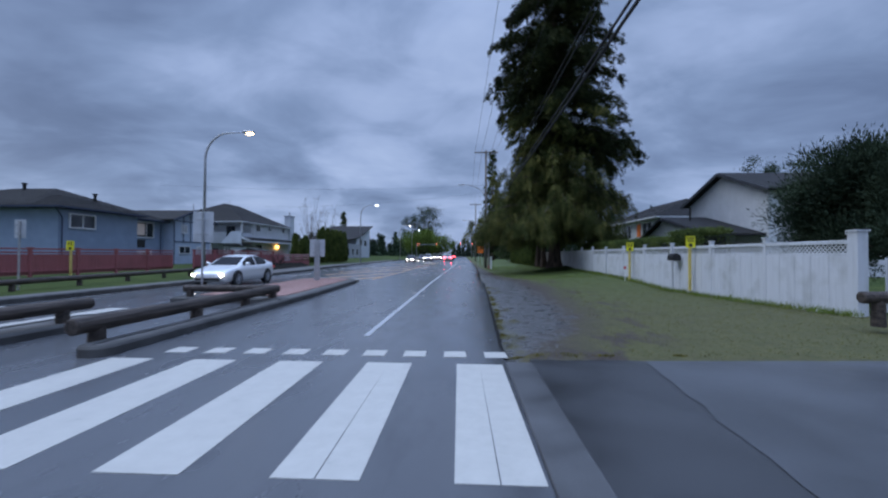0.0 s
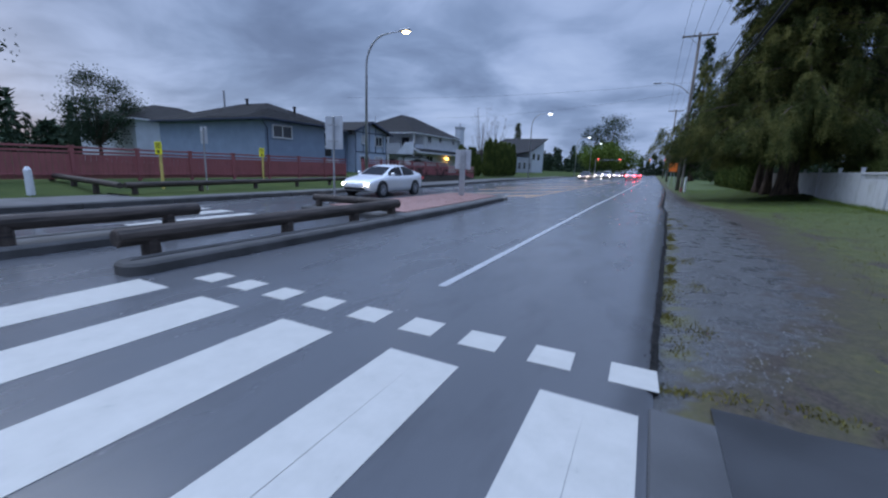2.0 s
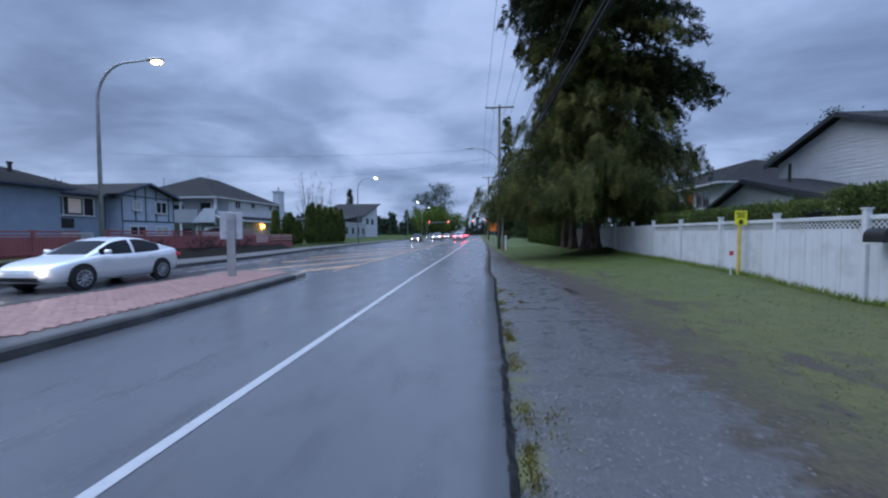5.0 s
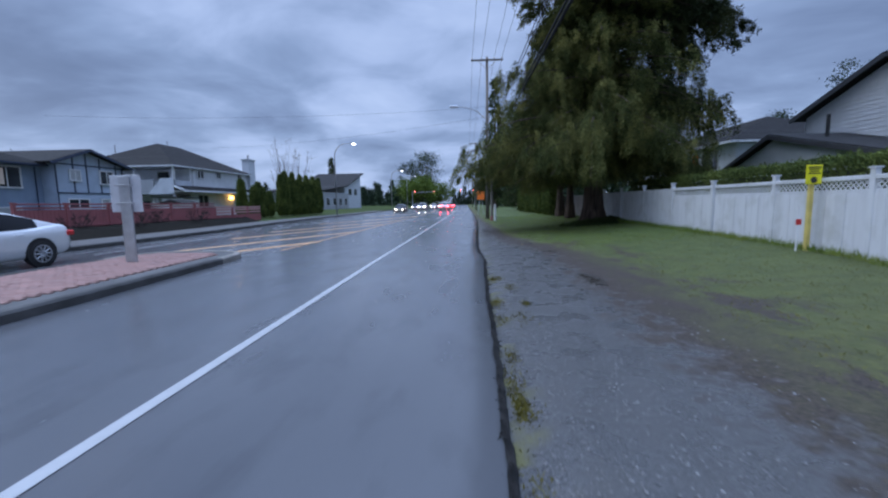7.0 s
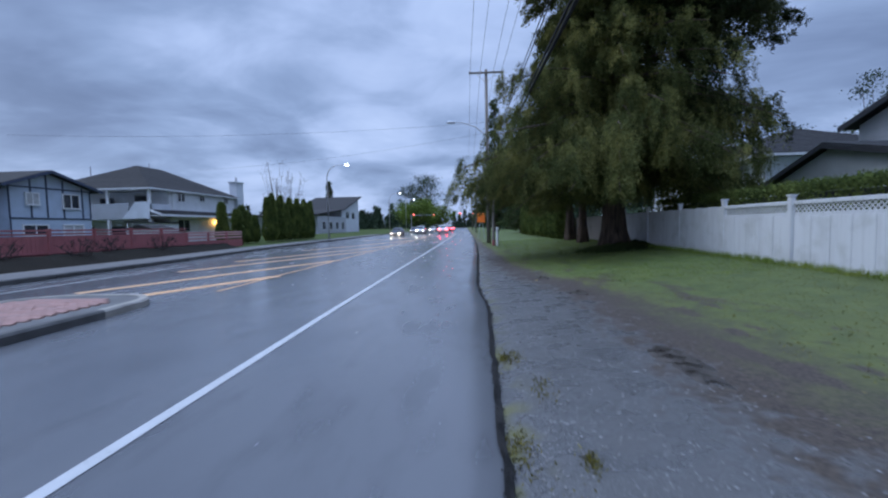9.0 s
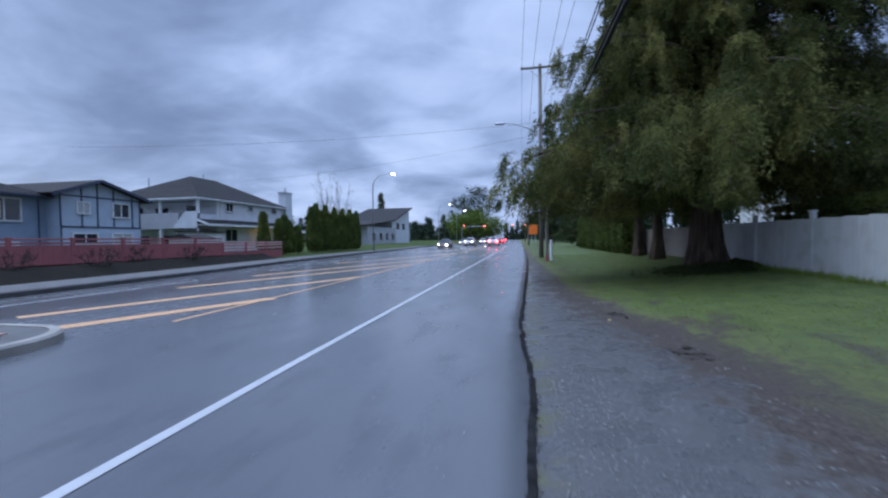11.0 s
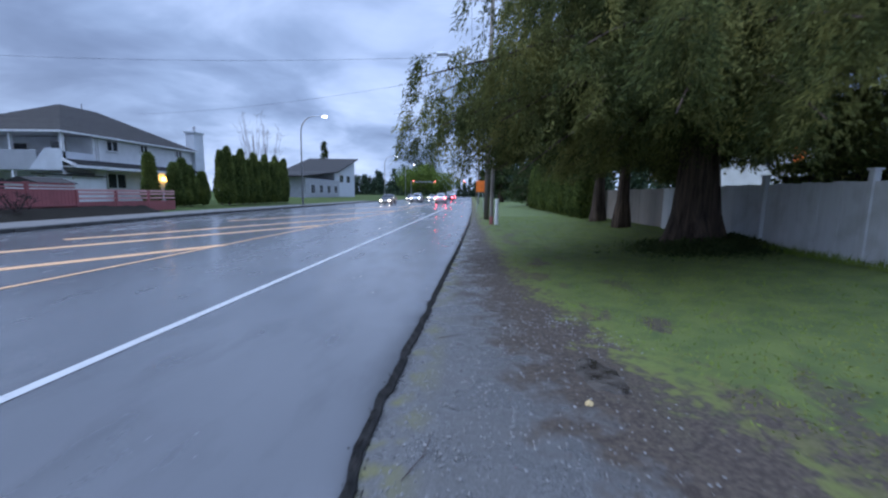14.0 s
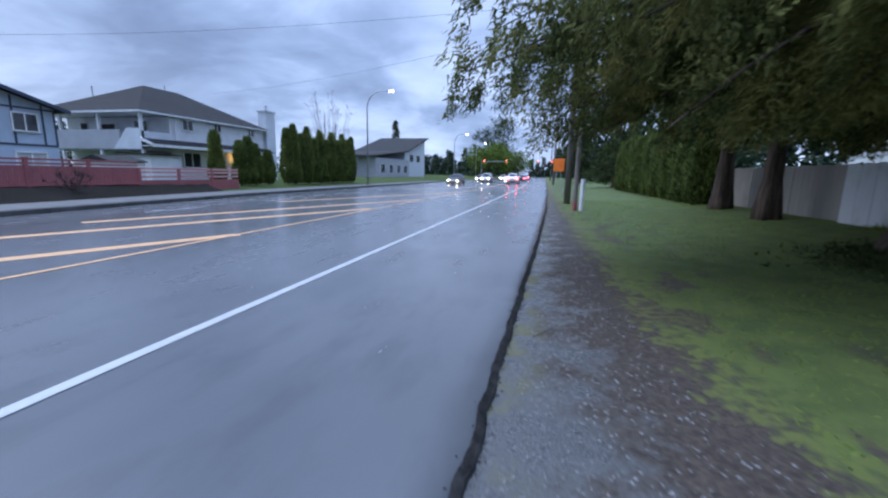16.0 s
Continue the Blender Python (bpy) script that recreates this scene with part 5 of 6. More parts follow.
def conifer(name, label, x, y, g, height, trunk_r, low, count, radius, mat, frond, per_m, seed, drop=0.35, droop=0.75, lean=(0, 0), bark=None, flare=1.9, cat="tree", hang=0.9, leaf_n=22, clear=0.6, extra=(), low_droop=None, fine=None, clump=0.0, shade_mat=None, high_droop=None):
    """A conifer: trunk with root flare, limbs, and a crown of drooping leaf sprays."""
    rng = np.random.default_rng(seed)
    t = thing(name, label, cat, x, y, g, group="conifers")
    n = 14
    pts = [(lean[0] * (i / n) ** 1.5, lean[1] * (i / n) ** 1.5, -0.2 + (height + 0.2) * i / n) for i in range(n + 1)]
    pts.insert(1, (0, 0, 0.25))
    pts.insert(2, (0, 0, 0.8))
    rad = [trunk_r * (flare if p[2] < 0.1 else 1.35 if p[2] < 0.5 else 1.1 if p[2] < 1 else max(0.03, 1 - p[2] / height * 0.97)) for p in pts]
    k = Kit().tube(pts, rad, 18)
    for i, v in enumerate(k.v):
        a = math.atan2(v[1], v[0])
        w = 1 + (0.16 * math.sin(a * 5 + seed) + 0.09 * math.sin(a * 9 + 2)) * max(0, 1 - v[2] / 2.5)
        k.v[i] = (v[0] * w, v[1] * w, v[2])
    k.part("trunk", bark or BARK, t, smooth=True)
    leaves, shaded = [], []
    todo = limb_set(rng, (0, 0), low, height * 0.985, count, radius, drop) + [(Vector((0, 0, z)), a, r, dz) for z, a, r, dz in extra]
    for num, (p, a, r, dz) in enumerate(todo):
        f = p.z / height
        p = p + Vector((lean[0] * f ** 1.5, lean[1] * f ** 1.5, 0))
        d = Vector((math.cos(a), math.sin(a), 0))
        m = 7
        line = [p + d * r * (j / m) + Vector((0, 0, 0.05 * r * math.sin(math.pi * j / m * 0.8) - dz * (j / m) ** 1.7)) for j in range(m + 1)]
        if r > 1.5 and p.z < height * 0.7:
            Kit().tube(line, [max(0.01, 0.013 * r * (1 - j / m) + 0.008) for j in range(m + 1)], 5, caps=False).part("limb", bark or BARK, t)
        L = np.array([tuple(q) for q in line])
        nb = max(3, int(per_m * r * (0.55 + 0.45 * min(1.0, r / 3)) * (1.5 if shade_mat and p.z > 10 else 1)))
        u = rng.beta(1.25, 0.95, nb)
        # sprays gather in clumps along the limb, with gaps between them
        tight = clump if p.z < 10 else clump * 0.4
        knots = rng.beta(1.5, 0.8, max(3, int(r * 1.2)))
        u = np.clip(np.where(rng.uniform(0, 1, nb) < tight, rng.choice(knots, nb) + rng.normal(0, 0.14 / max(r, 0.5), nb), u), 0, 0.999) * m
        i0 = np.minimum(u.astype(int), m - 1)
        o = L[i0] + (L[i0 + 1] - L[i0]) * (u - i0)[:, None]
        side = np.array((-d.y, d.x, 0.0))
        sg = rng.choice((-1.0, 1.0), nb)
        way = np.array(d)[None, :] * rng.uniform(0.15, 0.9, nb)[:, None] + side[None, :] * (sg * rng.uniform(0.25, 1.0, nb))[:, None]
        ln = hang * rng.uniform(0.55, 1.35, nb) * (0.55 + 0.75 * (1 - u / m))
        close = fine and p.z < 9 and math.cos(a - radians(235)) > 0.05
        cnt, (fl, fw) = (int(leaf_n * 1.7), fine) if close else (leaf_n, frond)
        k2 = np.repeat(np.arange(nb), cnt)
        s = rng.uniform(0.05, 1.0, nb * cnt)
        pos = o[k2] + way[k2] * (ln[k2] * s * (1 - 0.35 * s))[:, None]
        dr = low_droop if low_droop and p.z < 7.5 else high_droop if high_droop is not None and p.z > 10 else droop
        pos[:, 2] -= ln[k2] * (0.2 * s + dr * s * s)
        pos += rng.normal(0, 0.045 * hang, pos.shape)
        pos[:, 2] += (rng.normal(0, 0.22 * hang, nb) * np.minimum(1, r / 3))[k2]
        al = way[k2] * (1 - 0.5 * s)[:, None]
        # top limbs and those facing away from the road take the shade-coloured copy
        (shaded if shade_mat and (p.z > 13 or math.cos(a - radians(215)) < -0.1 and p.z > 6.5) else leaves).append(fronds(rng, pos, al, fl, fw, dr * 0.8, 0.5))
    allv = np.concatenate(leaves).reshape(-1, 3, 3)
    allv = allv[allv[:, :, 2].min(axis=1) > clear + 0.5 * np.sin(allv[:, 0, 0] * 1.3) * np.sin(allv[:, 0, 1] * 1.1 + 1)]
    ob = new("crown", leaf_mesh("crown", allv, mat))
    ob.parent = t
    if shaded:
        ob = tagged(new("shaded_crown", leaf_mesh("shaded_crown", np.concatenate(shaded), shade_mat)), "upper and far-side foliage with shade painted in darker green")
        ob.parent = t
    return t


def cedar_radius(f, a):
    z = 3.1 + 27 * f
    left = float(np.interp(z, [3.3, 5, 6.5, 8, 11, 13, 15, 18, 22.6, 31], [5.2, 4.8, 4.2, 3.6, 3.1, 4.3, 5.6, 4.8, 3.6, 0.6]))
    right = float(np.interp(z, [3.3, 8.5, 12.4, 16.5, 20, 22.6, 31], [5.7, 5.1, 5.5, 5.3, 4.5, 3.6, 0.6]))
    w = 0.5 + 0.5 * math.cos(a)
    lump = 1 + 0.2 * noise.noise((math.cos(a) * 1.3 + 4, math.sin(a) * 1.3, f * 8)) + 0.14 * noise.noise((math.cos(a) * 3, math.sin(a) * 3, f * 21 + 3))
    return (left + (right - left) * w) * lump


# long low limbs that sweep out over the verge towards the road
sweep = [(3.3 + 0.075 * i, radians(180 + 12 * ((i * 5) % 7)), 5.6 + 0.42 * ((i * 3) % 5), 0.9 + 0.3 * ((i * 7) % 5)) for i in range(24)]
sweep += [(5.3 + 0.22 * i, radians(178 + 11 * ((i * 5) % 6)), 4.4 + 0.2 * ((i * 3) % 5), 0.6 + 0.25 * ((i * 7) % 4)) for i in range(13)]
# short inner limbs that veil the trunk
veil = [(3.0 + 0.16 * i, radians(137.5 * i), 1.7 + 0.35 * (i % 5), 0.5 + 0.1 * (i % 4)) for i in range(16)]
inner = [(4.5 + 0.11 * i, radians(137.5 * i), 2.2 + 0.3 * (i % 6), 0.7 + 0.12 * (i % 4)) for i in range(60)]
conifer("cedar_tree", "huge dark red cedar with drooping sprays and flared trunk", 7.3, 32.9, 0.36, 31, 0.46, 3.3, 380, cedar_radius, CEDAR_LIT, (0.14, 0.048), 11.0, 11,
        drop=0.36, hang=1.15, leaf_n=52, clear=1.85, droop=0.62, low_droop=1.0, fine=(0.11, 0.028), extra=sweep + veil + inner, flare=1.75, clump=0.6, shade_mat=CEDAR_SHADED, high_droop=0.2)
conifer("cedar_tree", "cedar with a bare lower trunk beside the fence", 7.55, 38.5, 0.36, 17, 0.23, 3.4, 100, lambda f, a: max(0.5, 3.4 * (1 - f) ** 0.6), CEDAR_DARK, (0.2, 0.07), 6.5, 13, leaf_n=36, clear=2.3, flare=1.4)
conifer("cedar_tree", "cedar with a bare lower trunk beside the fence", 7.75, 42.2, 0.36, 15, 0.25, 2.8, 80, lambda f, a: max(0.5, 3.2 * (1 - f) ** 0.6), CEDAR_DARK, (0.24, 0.08), 5.5, 18, leaf_n=34, clear=2.2, flare=1.4)
conifer("conifer_tree", "tall narrow dark conifer further along the road", 7.0, 98, 0.4, 27, 0.4, 2.0, 150, lambda f, a: max(0.4, 4.6 * (1 - f) ** 0.8), CEDAR_DARK, (0.6, 0.2), 3, 15, leaf_n=14)
conifer("conifer_tree", "dark conifer further along the road", 8.5, 70, 0.4, 14, 0.3, 1.0, 100, lambda f, a: max(0.4, 3.6 * (1 - f) ** 0.7), CEDAR_DARK, (0.5, 0.17), 3, 16, leaf_n=14)
conifer("conifer_tree", "dark conifer behind the distant house", -45, 150, 0.4, 17.5, 0.3, 1.5, 80, lambda f, a: max(0.3, 4.0 * (1 - f) ** 0.9), CEDAR_DARK, (0.8, 0.28), 2.2, 17, leaf_n=12)

for x, y, h, s in ((-3.5, 330, 11, 41), (0.5, 345, 15, 42), (4.5, 335, 12, 43), (-8.5, 350, 14, 44), (8.0, 300, 16, 45)):
    conifer("conifer_tree", "dark distant conifer beyond the end of the road", x, y, 0.2, h, 0.3, 0.4, 60, lambda f, a: max(0.4, 3.6 * (1 - f) ** 0.7), FARLEAF, (1.2, 0.5), 2.0, s, leaf_n=10, clear=0.1)


def pine(x, y, g, h, r, seed, label):
    """A spreading pine: trunk, limbs and rounded clumps of needles."""
    rng = np.random.default_rng(seed)
    t = thing("pine_tree", label, "tree", x, y, g, group="pines")
    Kit().tube([(0, 0, -0.1), (0.1, 0, h * 0.3), (0, 0.1, h * 0.6), (0, 0, h * 0.9)], [0.16, 0.13, 0.09, 0.03], 10).part("trunk", BARK, t)
    limbs, lv = Kit(), []
    for i in range(46):
        z = h * rng.uniform(0.18, 0.92)
        a, rr = rng.uniform(0, 6.283), r * rng.uniform(0.45, 1.05) * math.sin(min(1, (1.05 - z / h) * 1.6) * 1.57)
        e = Vector((math.cos(a) * rr, math.sin(a) * rr, z + 0.28 * rr))
        limbs.tube([(0, 0, z - 0.2), e * 0.5 + Vector((0, 0, z * 0.45)), e], [0.035, 0.025, 0.01], 5, caps=False)
        for f in (0.55, 0.8, 1.0):
            q = np.array((e.x * f, e.y * f, z - 0.2 + (e.z - z + 0.2) * f))
            pts = q + rng.normal(0, 0.27, (280, 3))
            lv.append(fronds(rng, pts, (pts - q) * 3 + np.array((0, 0, 0.9)), 0.17, 0.04, 0.0, 0.5))
    limbs.part("branch_frame", BARK, t)
    ob = new("crown", leaf_mesh("crown", np.concatenate(lv), PINE))
    ob.parent = t


pine(12.7, 14.2, 0.4, 4.9, 1.9, 21, "dark spreading pine behind the white fence")
pine(14.2, 13.2, 0.4, 4.7, 2.3, 22, "dark spreading pine behind the white fence")
pine(13.2, 11.0, 0.4, 4.5, 2.1, 23, "dark spreading pine behind the white fence")


def thuja(x, y, g, h, r, seed, n=6000, mat=None):
    """A dense column of thuja: short upright sprays round a stem."""
    rng = np.random.default_rng(seed)
    t = thing("thuja_shrub", "dense green columnar thuja shrub standing in a row", "shrub", x, y, g, group="thuja hedge")
    Kit().tube([(0, 0, -0.05), (0, 0, h * 0.85)], [0.07, 0.02], 6).part("stem", BARK, t)
    u = rng.uniform(0, 1, n) ** 0.85
    a = rng.uniform(0, 6.283, n)
    prof = r * np.minimum(1, 0.55 + 2.6 * u) * np.clip(1 - u, 0, 1) ** 0.42 * (1 + 0.13 * np.sin(3 * a + seed) + 0.1 * np.sin(9 * u + seed))
    rr = prof * rng.uniform(0.72, 1.05, n)
    pos = np.stack([np.cos(a) * rr, np.sin(a) * rr, u * h], 1)
    al = np.stack([np.cos(a) * 0.4, np.sin(a) * 0.4, np.full(n, 1.0)], 1)
    ob = new("crown", leaf_mesh("crown", fronds(rng, pos, al, 0.26, 0.11, 0.0, 0.3), mat or HEDGE))
    ob.parent = t


thuja(-20.9, 49.6, 0.3, 3.6, 0.55, 31)
for i, (y, h) in enumerate(((52.0, 3.1), (52.9, 3.5), (53.7, 3.0), (55.2, 2.6))):
    thuja(-20.9, y, 0.3, h, 0.62, 32 + i)
for i in range(18):
    thuja(-20.6 + 0.2 * math.sin(i * 2.1), 57.4 + 0.75 * i, 0.3, 4.6 + 0.45 * math.sin(i * 1.9), 0.62, 50 + i, 4200)
for i in range(24):
    thuja(7.9 + 0.1 * math.sin(i * 2.3), 44.6 + 0.85 * i, 0.3, 3.7 + 0.3 * math.sin(i * 1.7), 0.6, 80 + i, 5000)


def hedge_row(x0, x1, y0, y1, z0, z1, seed, n, label):
    rng = np.random.default_rng(seed)
    t = thing("clipped_hedge", label, "hedge", group="clipped hedges")
    # a near-black box is added as the shade deep among the leaves
    Kit().box(x0 + 0.2, x1 - 0.2, y0 + 0.2, y1 - 0.2, z0, z1 - 0.2).part("shade_core", SHADE_BLACK, t)
    p = np.stack([rng.uniform(x0, x1, n), rng.uniform(y0, y1, n), rng.uniform(z0, z1, n)], 1)
    f = rng.integers(0, 3, n)
    p[f == 0, 0] = x0
    p[f == 1, 2] = z1
    p += rng.normal(0, 0.06, p.shape)
    ob = new("crown", leaf_mesh("crown", fronds(rng, p, np.array([[-0.3, 0, 0.7]]), 0.1, 0.05, 0.0, 0.6), HEDGE))
    ob.parent = t


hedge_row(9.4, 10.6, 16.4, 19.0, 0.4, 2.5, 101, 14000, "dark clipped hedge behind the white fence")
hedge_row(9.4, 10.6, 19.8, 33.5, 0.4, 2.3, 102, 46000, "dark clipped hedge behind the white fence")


def broadleaf(name, label, x, y, g, h, r, mat, seed, leaf, count, clumps=26, trunk=0.2, low=0.3, wood=None):
    """A broad tree: trunk, forking limbs and clumps of leaves."""
    rng = np.random.default_rng(seed)
    t = thing(name, label, "tree", x, y, g, group="broadleaf trees")
    limbs, lv = Kit(), []
    limbs.tube([(0, 0, -0.2), (0, 0, h * 0.35), (0.05 * h * 0.2, 0, h * 0.7)], [trunk, trunk * 0.75, trunk * 0.25], 8)
    for i in range(clumps):
        a, z = rng.uniform(0, 6.283), h * rng.uniform(low, 0.95)
        rr = r * math.sqrt(rng.uniform(0.05, 1)) * math.sin(math.pi * min(0.98, max(0.12, (z / h - low * 0.7) / (1.08 - low * 0.7)))) ** 0.7
        e = np.array((math.cos(a) * rr, math.sin(a) * rr, z))
        limbs.tube([(0, 0, h * 0.22), tuple(e * 0.5 + np.array((0, 0, h * 0.06))), tuple(e)], [trunk * (0.4 if count else 0.26), trunk * (0.22 if count else 0.13), 0.012], 5, caps=False)
        if count:
            pts = e + rng.normal(0, 1, (count, 3)) * np.array((0.17, 0.17, 0.13)) * r
            lv.append(fronds(rng, pts, np.zeros((1, 3)), leaf, leaf * 0.6, 0.2, 1.0))
        else:
            for j in range(7):
                q = e + rng.normal(0, 0.12, 3) * r + np.array((0, 0, 0.1 * r))
                limbs.tube([tuple(e), tuple((e + q) / 2 + rng.normal(0, 0.03, 3)), tuple(q)], [0.012, 0.008, 0.004], 4, caps=False)
    limbs.part("branch_frame", wood or (TWIG if not count else BARK), t)
    if lv:
        ob = new("crown", leaf_mesh("crown", np.concatenate(lv), mat))
        ob.parent = t


broadleaf("spring_tree", "fresh yellow-green leafy tree beside the junction", -21, 196, 0.3, 12.5, 9.5, SPRING, 201, 0.75, 130, 60)
broadleaf("spring_tree", "fresh yellow-green leafy tree beside the junction", -13, 215, 0.3, 10.5, 8, SPRING, 202, 0.75, 120, 50)
broadleaf("tall_tree", "tall thin-leaved tree against the evening sky", -25, 285, 0.3, 36, 11, FARLEAF, 203, 1.0, 70, 46, 0.5, 0.35)
broadleaf("tall_tree", "tall thin-leaved tree against the evening sky", -36, 288, 0.3, 30, 8, FARLEAF, 204, 1.0, 60, 34, 0.5, 0.35)
broadleaf("bare_tree", "bare leafless tree behind the houses", -32, 84, 0.3, 13.5, 3.2, None, 205, 0, 0, 30, 0.16, 0.4)
broadleaf("bare_tree", "bare leafless tree behind the houses", -27, 78, 0.3, 11, 3.0, None, 206, 0, 0, 30, 0.14, 0.35)
broadleaf("garden_tree", "round leafy tree behind the blue house", -52, 26, 0.3, 9.5, 3.6, FARLEAF, 207, 0.24, 330, 30)
broadleaf("garden_tree", "dark leafy tree beyond the lawn", -33, 8.0, 0.3, 10.5, 4.2, FARLEAF, 208, 0.24, 330, 30)
for i, (x, y, h) in enumerate(((37.5, 52.7, 14), (38.4, 64.3, 12), (41.5, 51.5, 15))):
    broadleaf("garden_tree", "thin leafy tree behind the white house", x, y, 0.3, h, 2.6, FARLEAF, 209 + i, 0.24, 160, 30)
for i, (x, y) in enumerate(((-17.4, 32.6), (-17.7, 38.2), (-18.2, 35.2), (-18.0, 29.8))):
    broadleaf("bare_shrub", "low brown leafless shrub in the soil bed", x, y, 0.25, 1.0, 0.8, None, 220 + i, 0, 0, 34, 0.02, 0.2, SHRUB)

# far woods along the horizon
rng = np.random.default_rng(300)
lv = []
for i in range(420):
    side = i % 3
    if side == 0:
        x, y = rng.uniform(-160, -24), rng.uniform(260, 420)
    elif side == 1:
        x, y = rng.uniform(9, 60), rng.uniform(110, 420)
    else:
        x, y = rng.uniform(-260, -110), rng.uniform(-60, 260)
    h, r = rng.uniform(8, 17), rng.uniform(2.2, 4)
    m = 260
    u, a = rng.uniform(0, 1, m), rng.uniform(0, 6.283, m)
    rr = r * (1 - u) ** 0.7
    p = np.stack([x + np.cos(a) * rr, y + np.sin(a) * rr, 0.5 + u * h], 1)
    lv.append(fronds(rng, p, np.zeros((1, 3)), 2.0, 1.1, 0.5, 0.8))
ob = new("far_woods", leaf_mesh("far_woods", np.concatenate(lv), FARLEAF))
tagged(ob, "dark line of distant woods along the horizon", "woods", kind="stuff")

# ---------------------------------------------------------------- grass and stones on the verge
rng = np.random.default_rng(400)


def verge_z(x, y):
    return np.array([verge_h(a, b) for a, b in zip(x, y)])


def blades(name, n, x0, x1, y0, y1, mat, label, h=0.05):
    x, y = rng.uniform(x0, x1, n), rng.uniform(y0, y1, n)
    lo = np.interp(y, [a for a, _ in SEAM], [b for _, b in SEAM]) + 0.05 + 0.2 * np.sin(y * 2.9) * np.sin(y * 1.37 + 1)
    ok = x > lo + rng.exponential(0.25, n)
    x, y = x[ok], y[ok]
    z = verge_z(x, y)
    p = np.stack([x, y, z - 0.005], 1)
    v = fronds(rng, p, np.array([[0, 0, 0.4]]), h, 0.012, 0.0, 0.6)
    ob = new(name, leaf_mesh(name, v, mat))
    tagged(ob, label, "grass", kind="stuff")


blades("grass", 80000, 2.0, 8.6, 24, 50, GRASS, "short wet green grass blades on the verge", 0.04)
blades("dry_grass", 45000, 2.2, 8.6, 6.1, 26, DRYGRASS, "short dull grass blades on the verge", 0.035)
x, y = rng.uniform(8.15, 8.5, 5000), rng.uniform(9, 36, 5000)
v = fronds(rng, np.stack([x, y, verge_z(x, y)], 1), np.array([[0, 0, 1.0]]), 0.16, 0.02, 0.0, 0.4)
tagged(new("fence_grass", leaf_mesh("fence_grass", v, GRASS)), "longer grass tufts at the foot of the fence", "grass", kind="stuff")

a, r = rng.uniform(0, 2 * math.pi, 9000), 0.5 + np.abs(rng.normal(0, 0.55, 9000))
x, y = 7.5 + r * np.cos(a) * 1.1, 32.6 + r * np.sin(a)
z = verge_z(x, y) + rng.uniform(0, 0.3, 9000) * np.clip(1.4 - r, 0.05, 1)
v = fronds(rng, np.stack([x, y, z], 1), np.array([[0, 0, 0.5]]), 0.11, 0.05, 0.0, 0.9)
tagged(new("undergrowth", leaf_mesh("undergrowth", v, CEDAR_DARK)), "dark green low undergrowth round the cedar trunk", "undergrowth", kind="stuff")

pts = []
for i in range(34):
    y = 6.3 + 13 * rng.uniform(0, 1) ** 1.1
    x = interp(EDGE, y) + 0.08 + abs(rng.normal(0, 0.05)) + (0.3 if i % 6 == 0 else 0)
    s = rng.uniform(0.04, 0.12)
    pts.append(np.stack([rng.normal(x, s * 0.6, 160), rng.normal(y, s * 1.5, 160)], 1))
for i in range(7):
    x, s = 0.75 + 2.6 * rng.uniform(0, 1) ** 1.4, rng.uniform(0.03, 0.08)
    pts.append(np.stack([rng.normal(x, s * 1.6, 120), rng.normal(6.12 + 0.04 * x, s * 0.7, 120)], 1))
pts = np.concatenate(pts)
v = fronds(rng, np.stack([pts[:, 0], pts[:, 1], verge_z(pts[:, 0], pts[:, 1]) - 0.005], 1), np.array([[0, 0, 0.8]]), 0.035, 0.014, 0.0, 0.6)
tagged(new("moss", leaf_mesh("moss", v, MOSS)), "yellow-green moss tufts along the broken road edge", "moss", kind="stuff")

def chips(k, n, y0, y1, spread, r0, r1, near=0.15, limit=3.4, sink=0.3):
    """Loose chips of stone scattered outwards from the road's edge."""
    for _ in range(n):
        y = y0 + (y1 - y0) * rng.uniform(0, 1)
        e = edge(y) if near <= 0.02 else interp(EDGE, y)
        x = e + near + (rng.exponential(spread) if near > 0.02 else rng.normal(0.01, spread))
        if x > min(limit, interp(SEAM, y) - 0.15):
            continue
        r = r0 + (r1 - r0) * rng.uniform(0, 1) ** 2.5
        base = 0.0 if near <= 0.02 and x < e else verge_h(x, y)
        c = Vector((x, y, base + r * sink))
        q = [c + Vector((r * rng.uniform(0.7, 1.2) * sx, r * rng.uniform(0.7, 1.2) * sy, r * 0.6 * sz)) for sx, sy, sz in ((1, 0, 0), (0, 1, 0), (-1, 0, 0), (0, -1, 0), (0, 0, 1))]
        s = len(k.v)
        k.v += [tuple(p) for p in q]
        k.f += [(s, s + 1, s + 4), (s + 1, s + 2, s + 4), (s + 2, s + 3, s + 4), (s + 3, s, s + 4)]
    return k


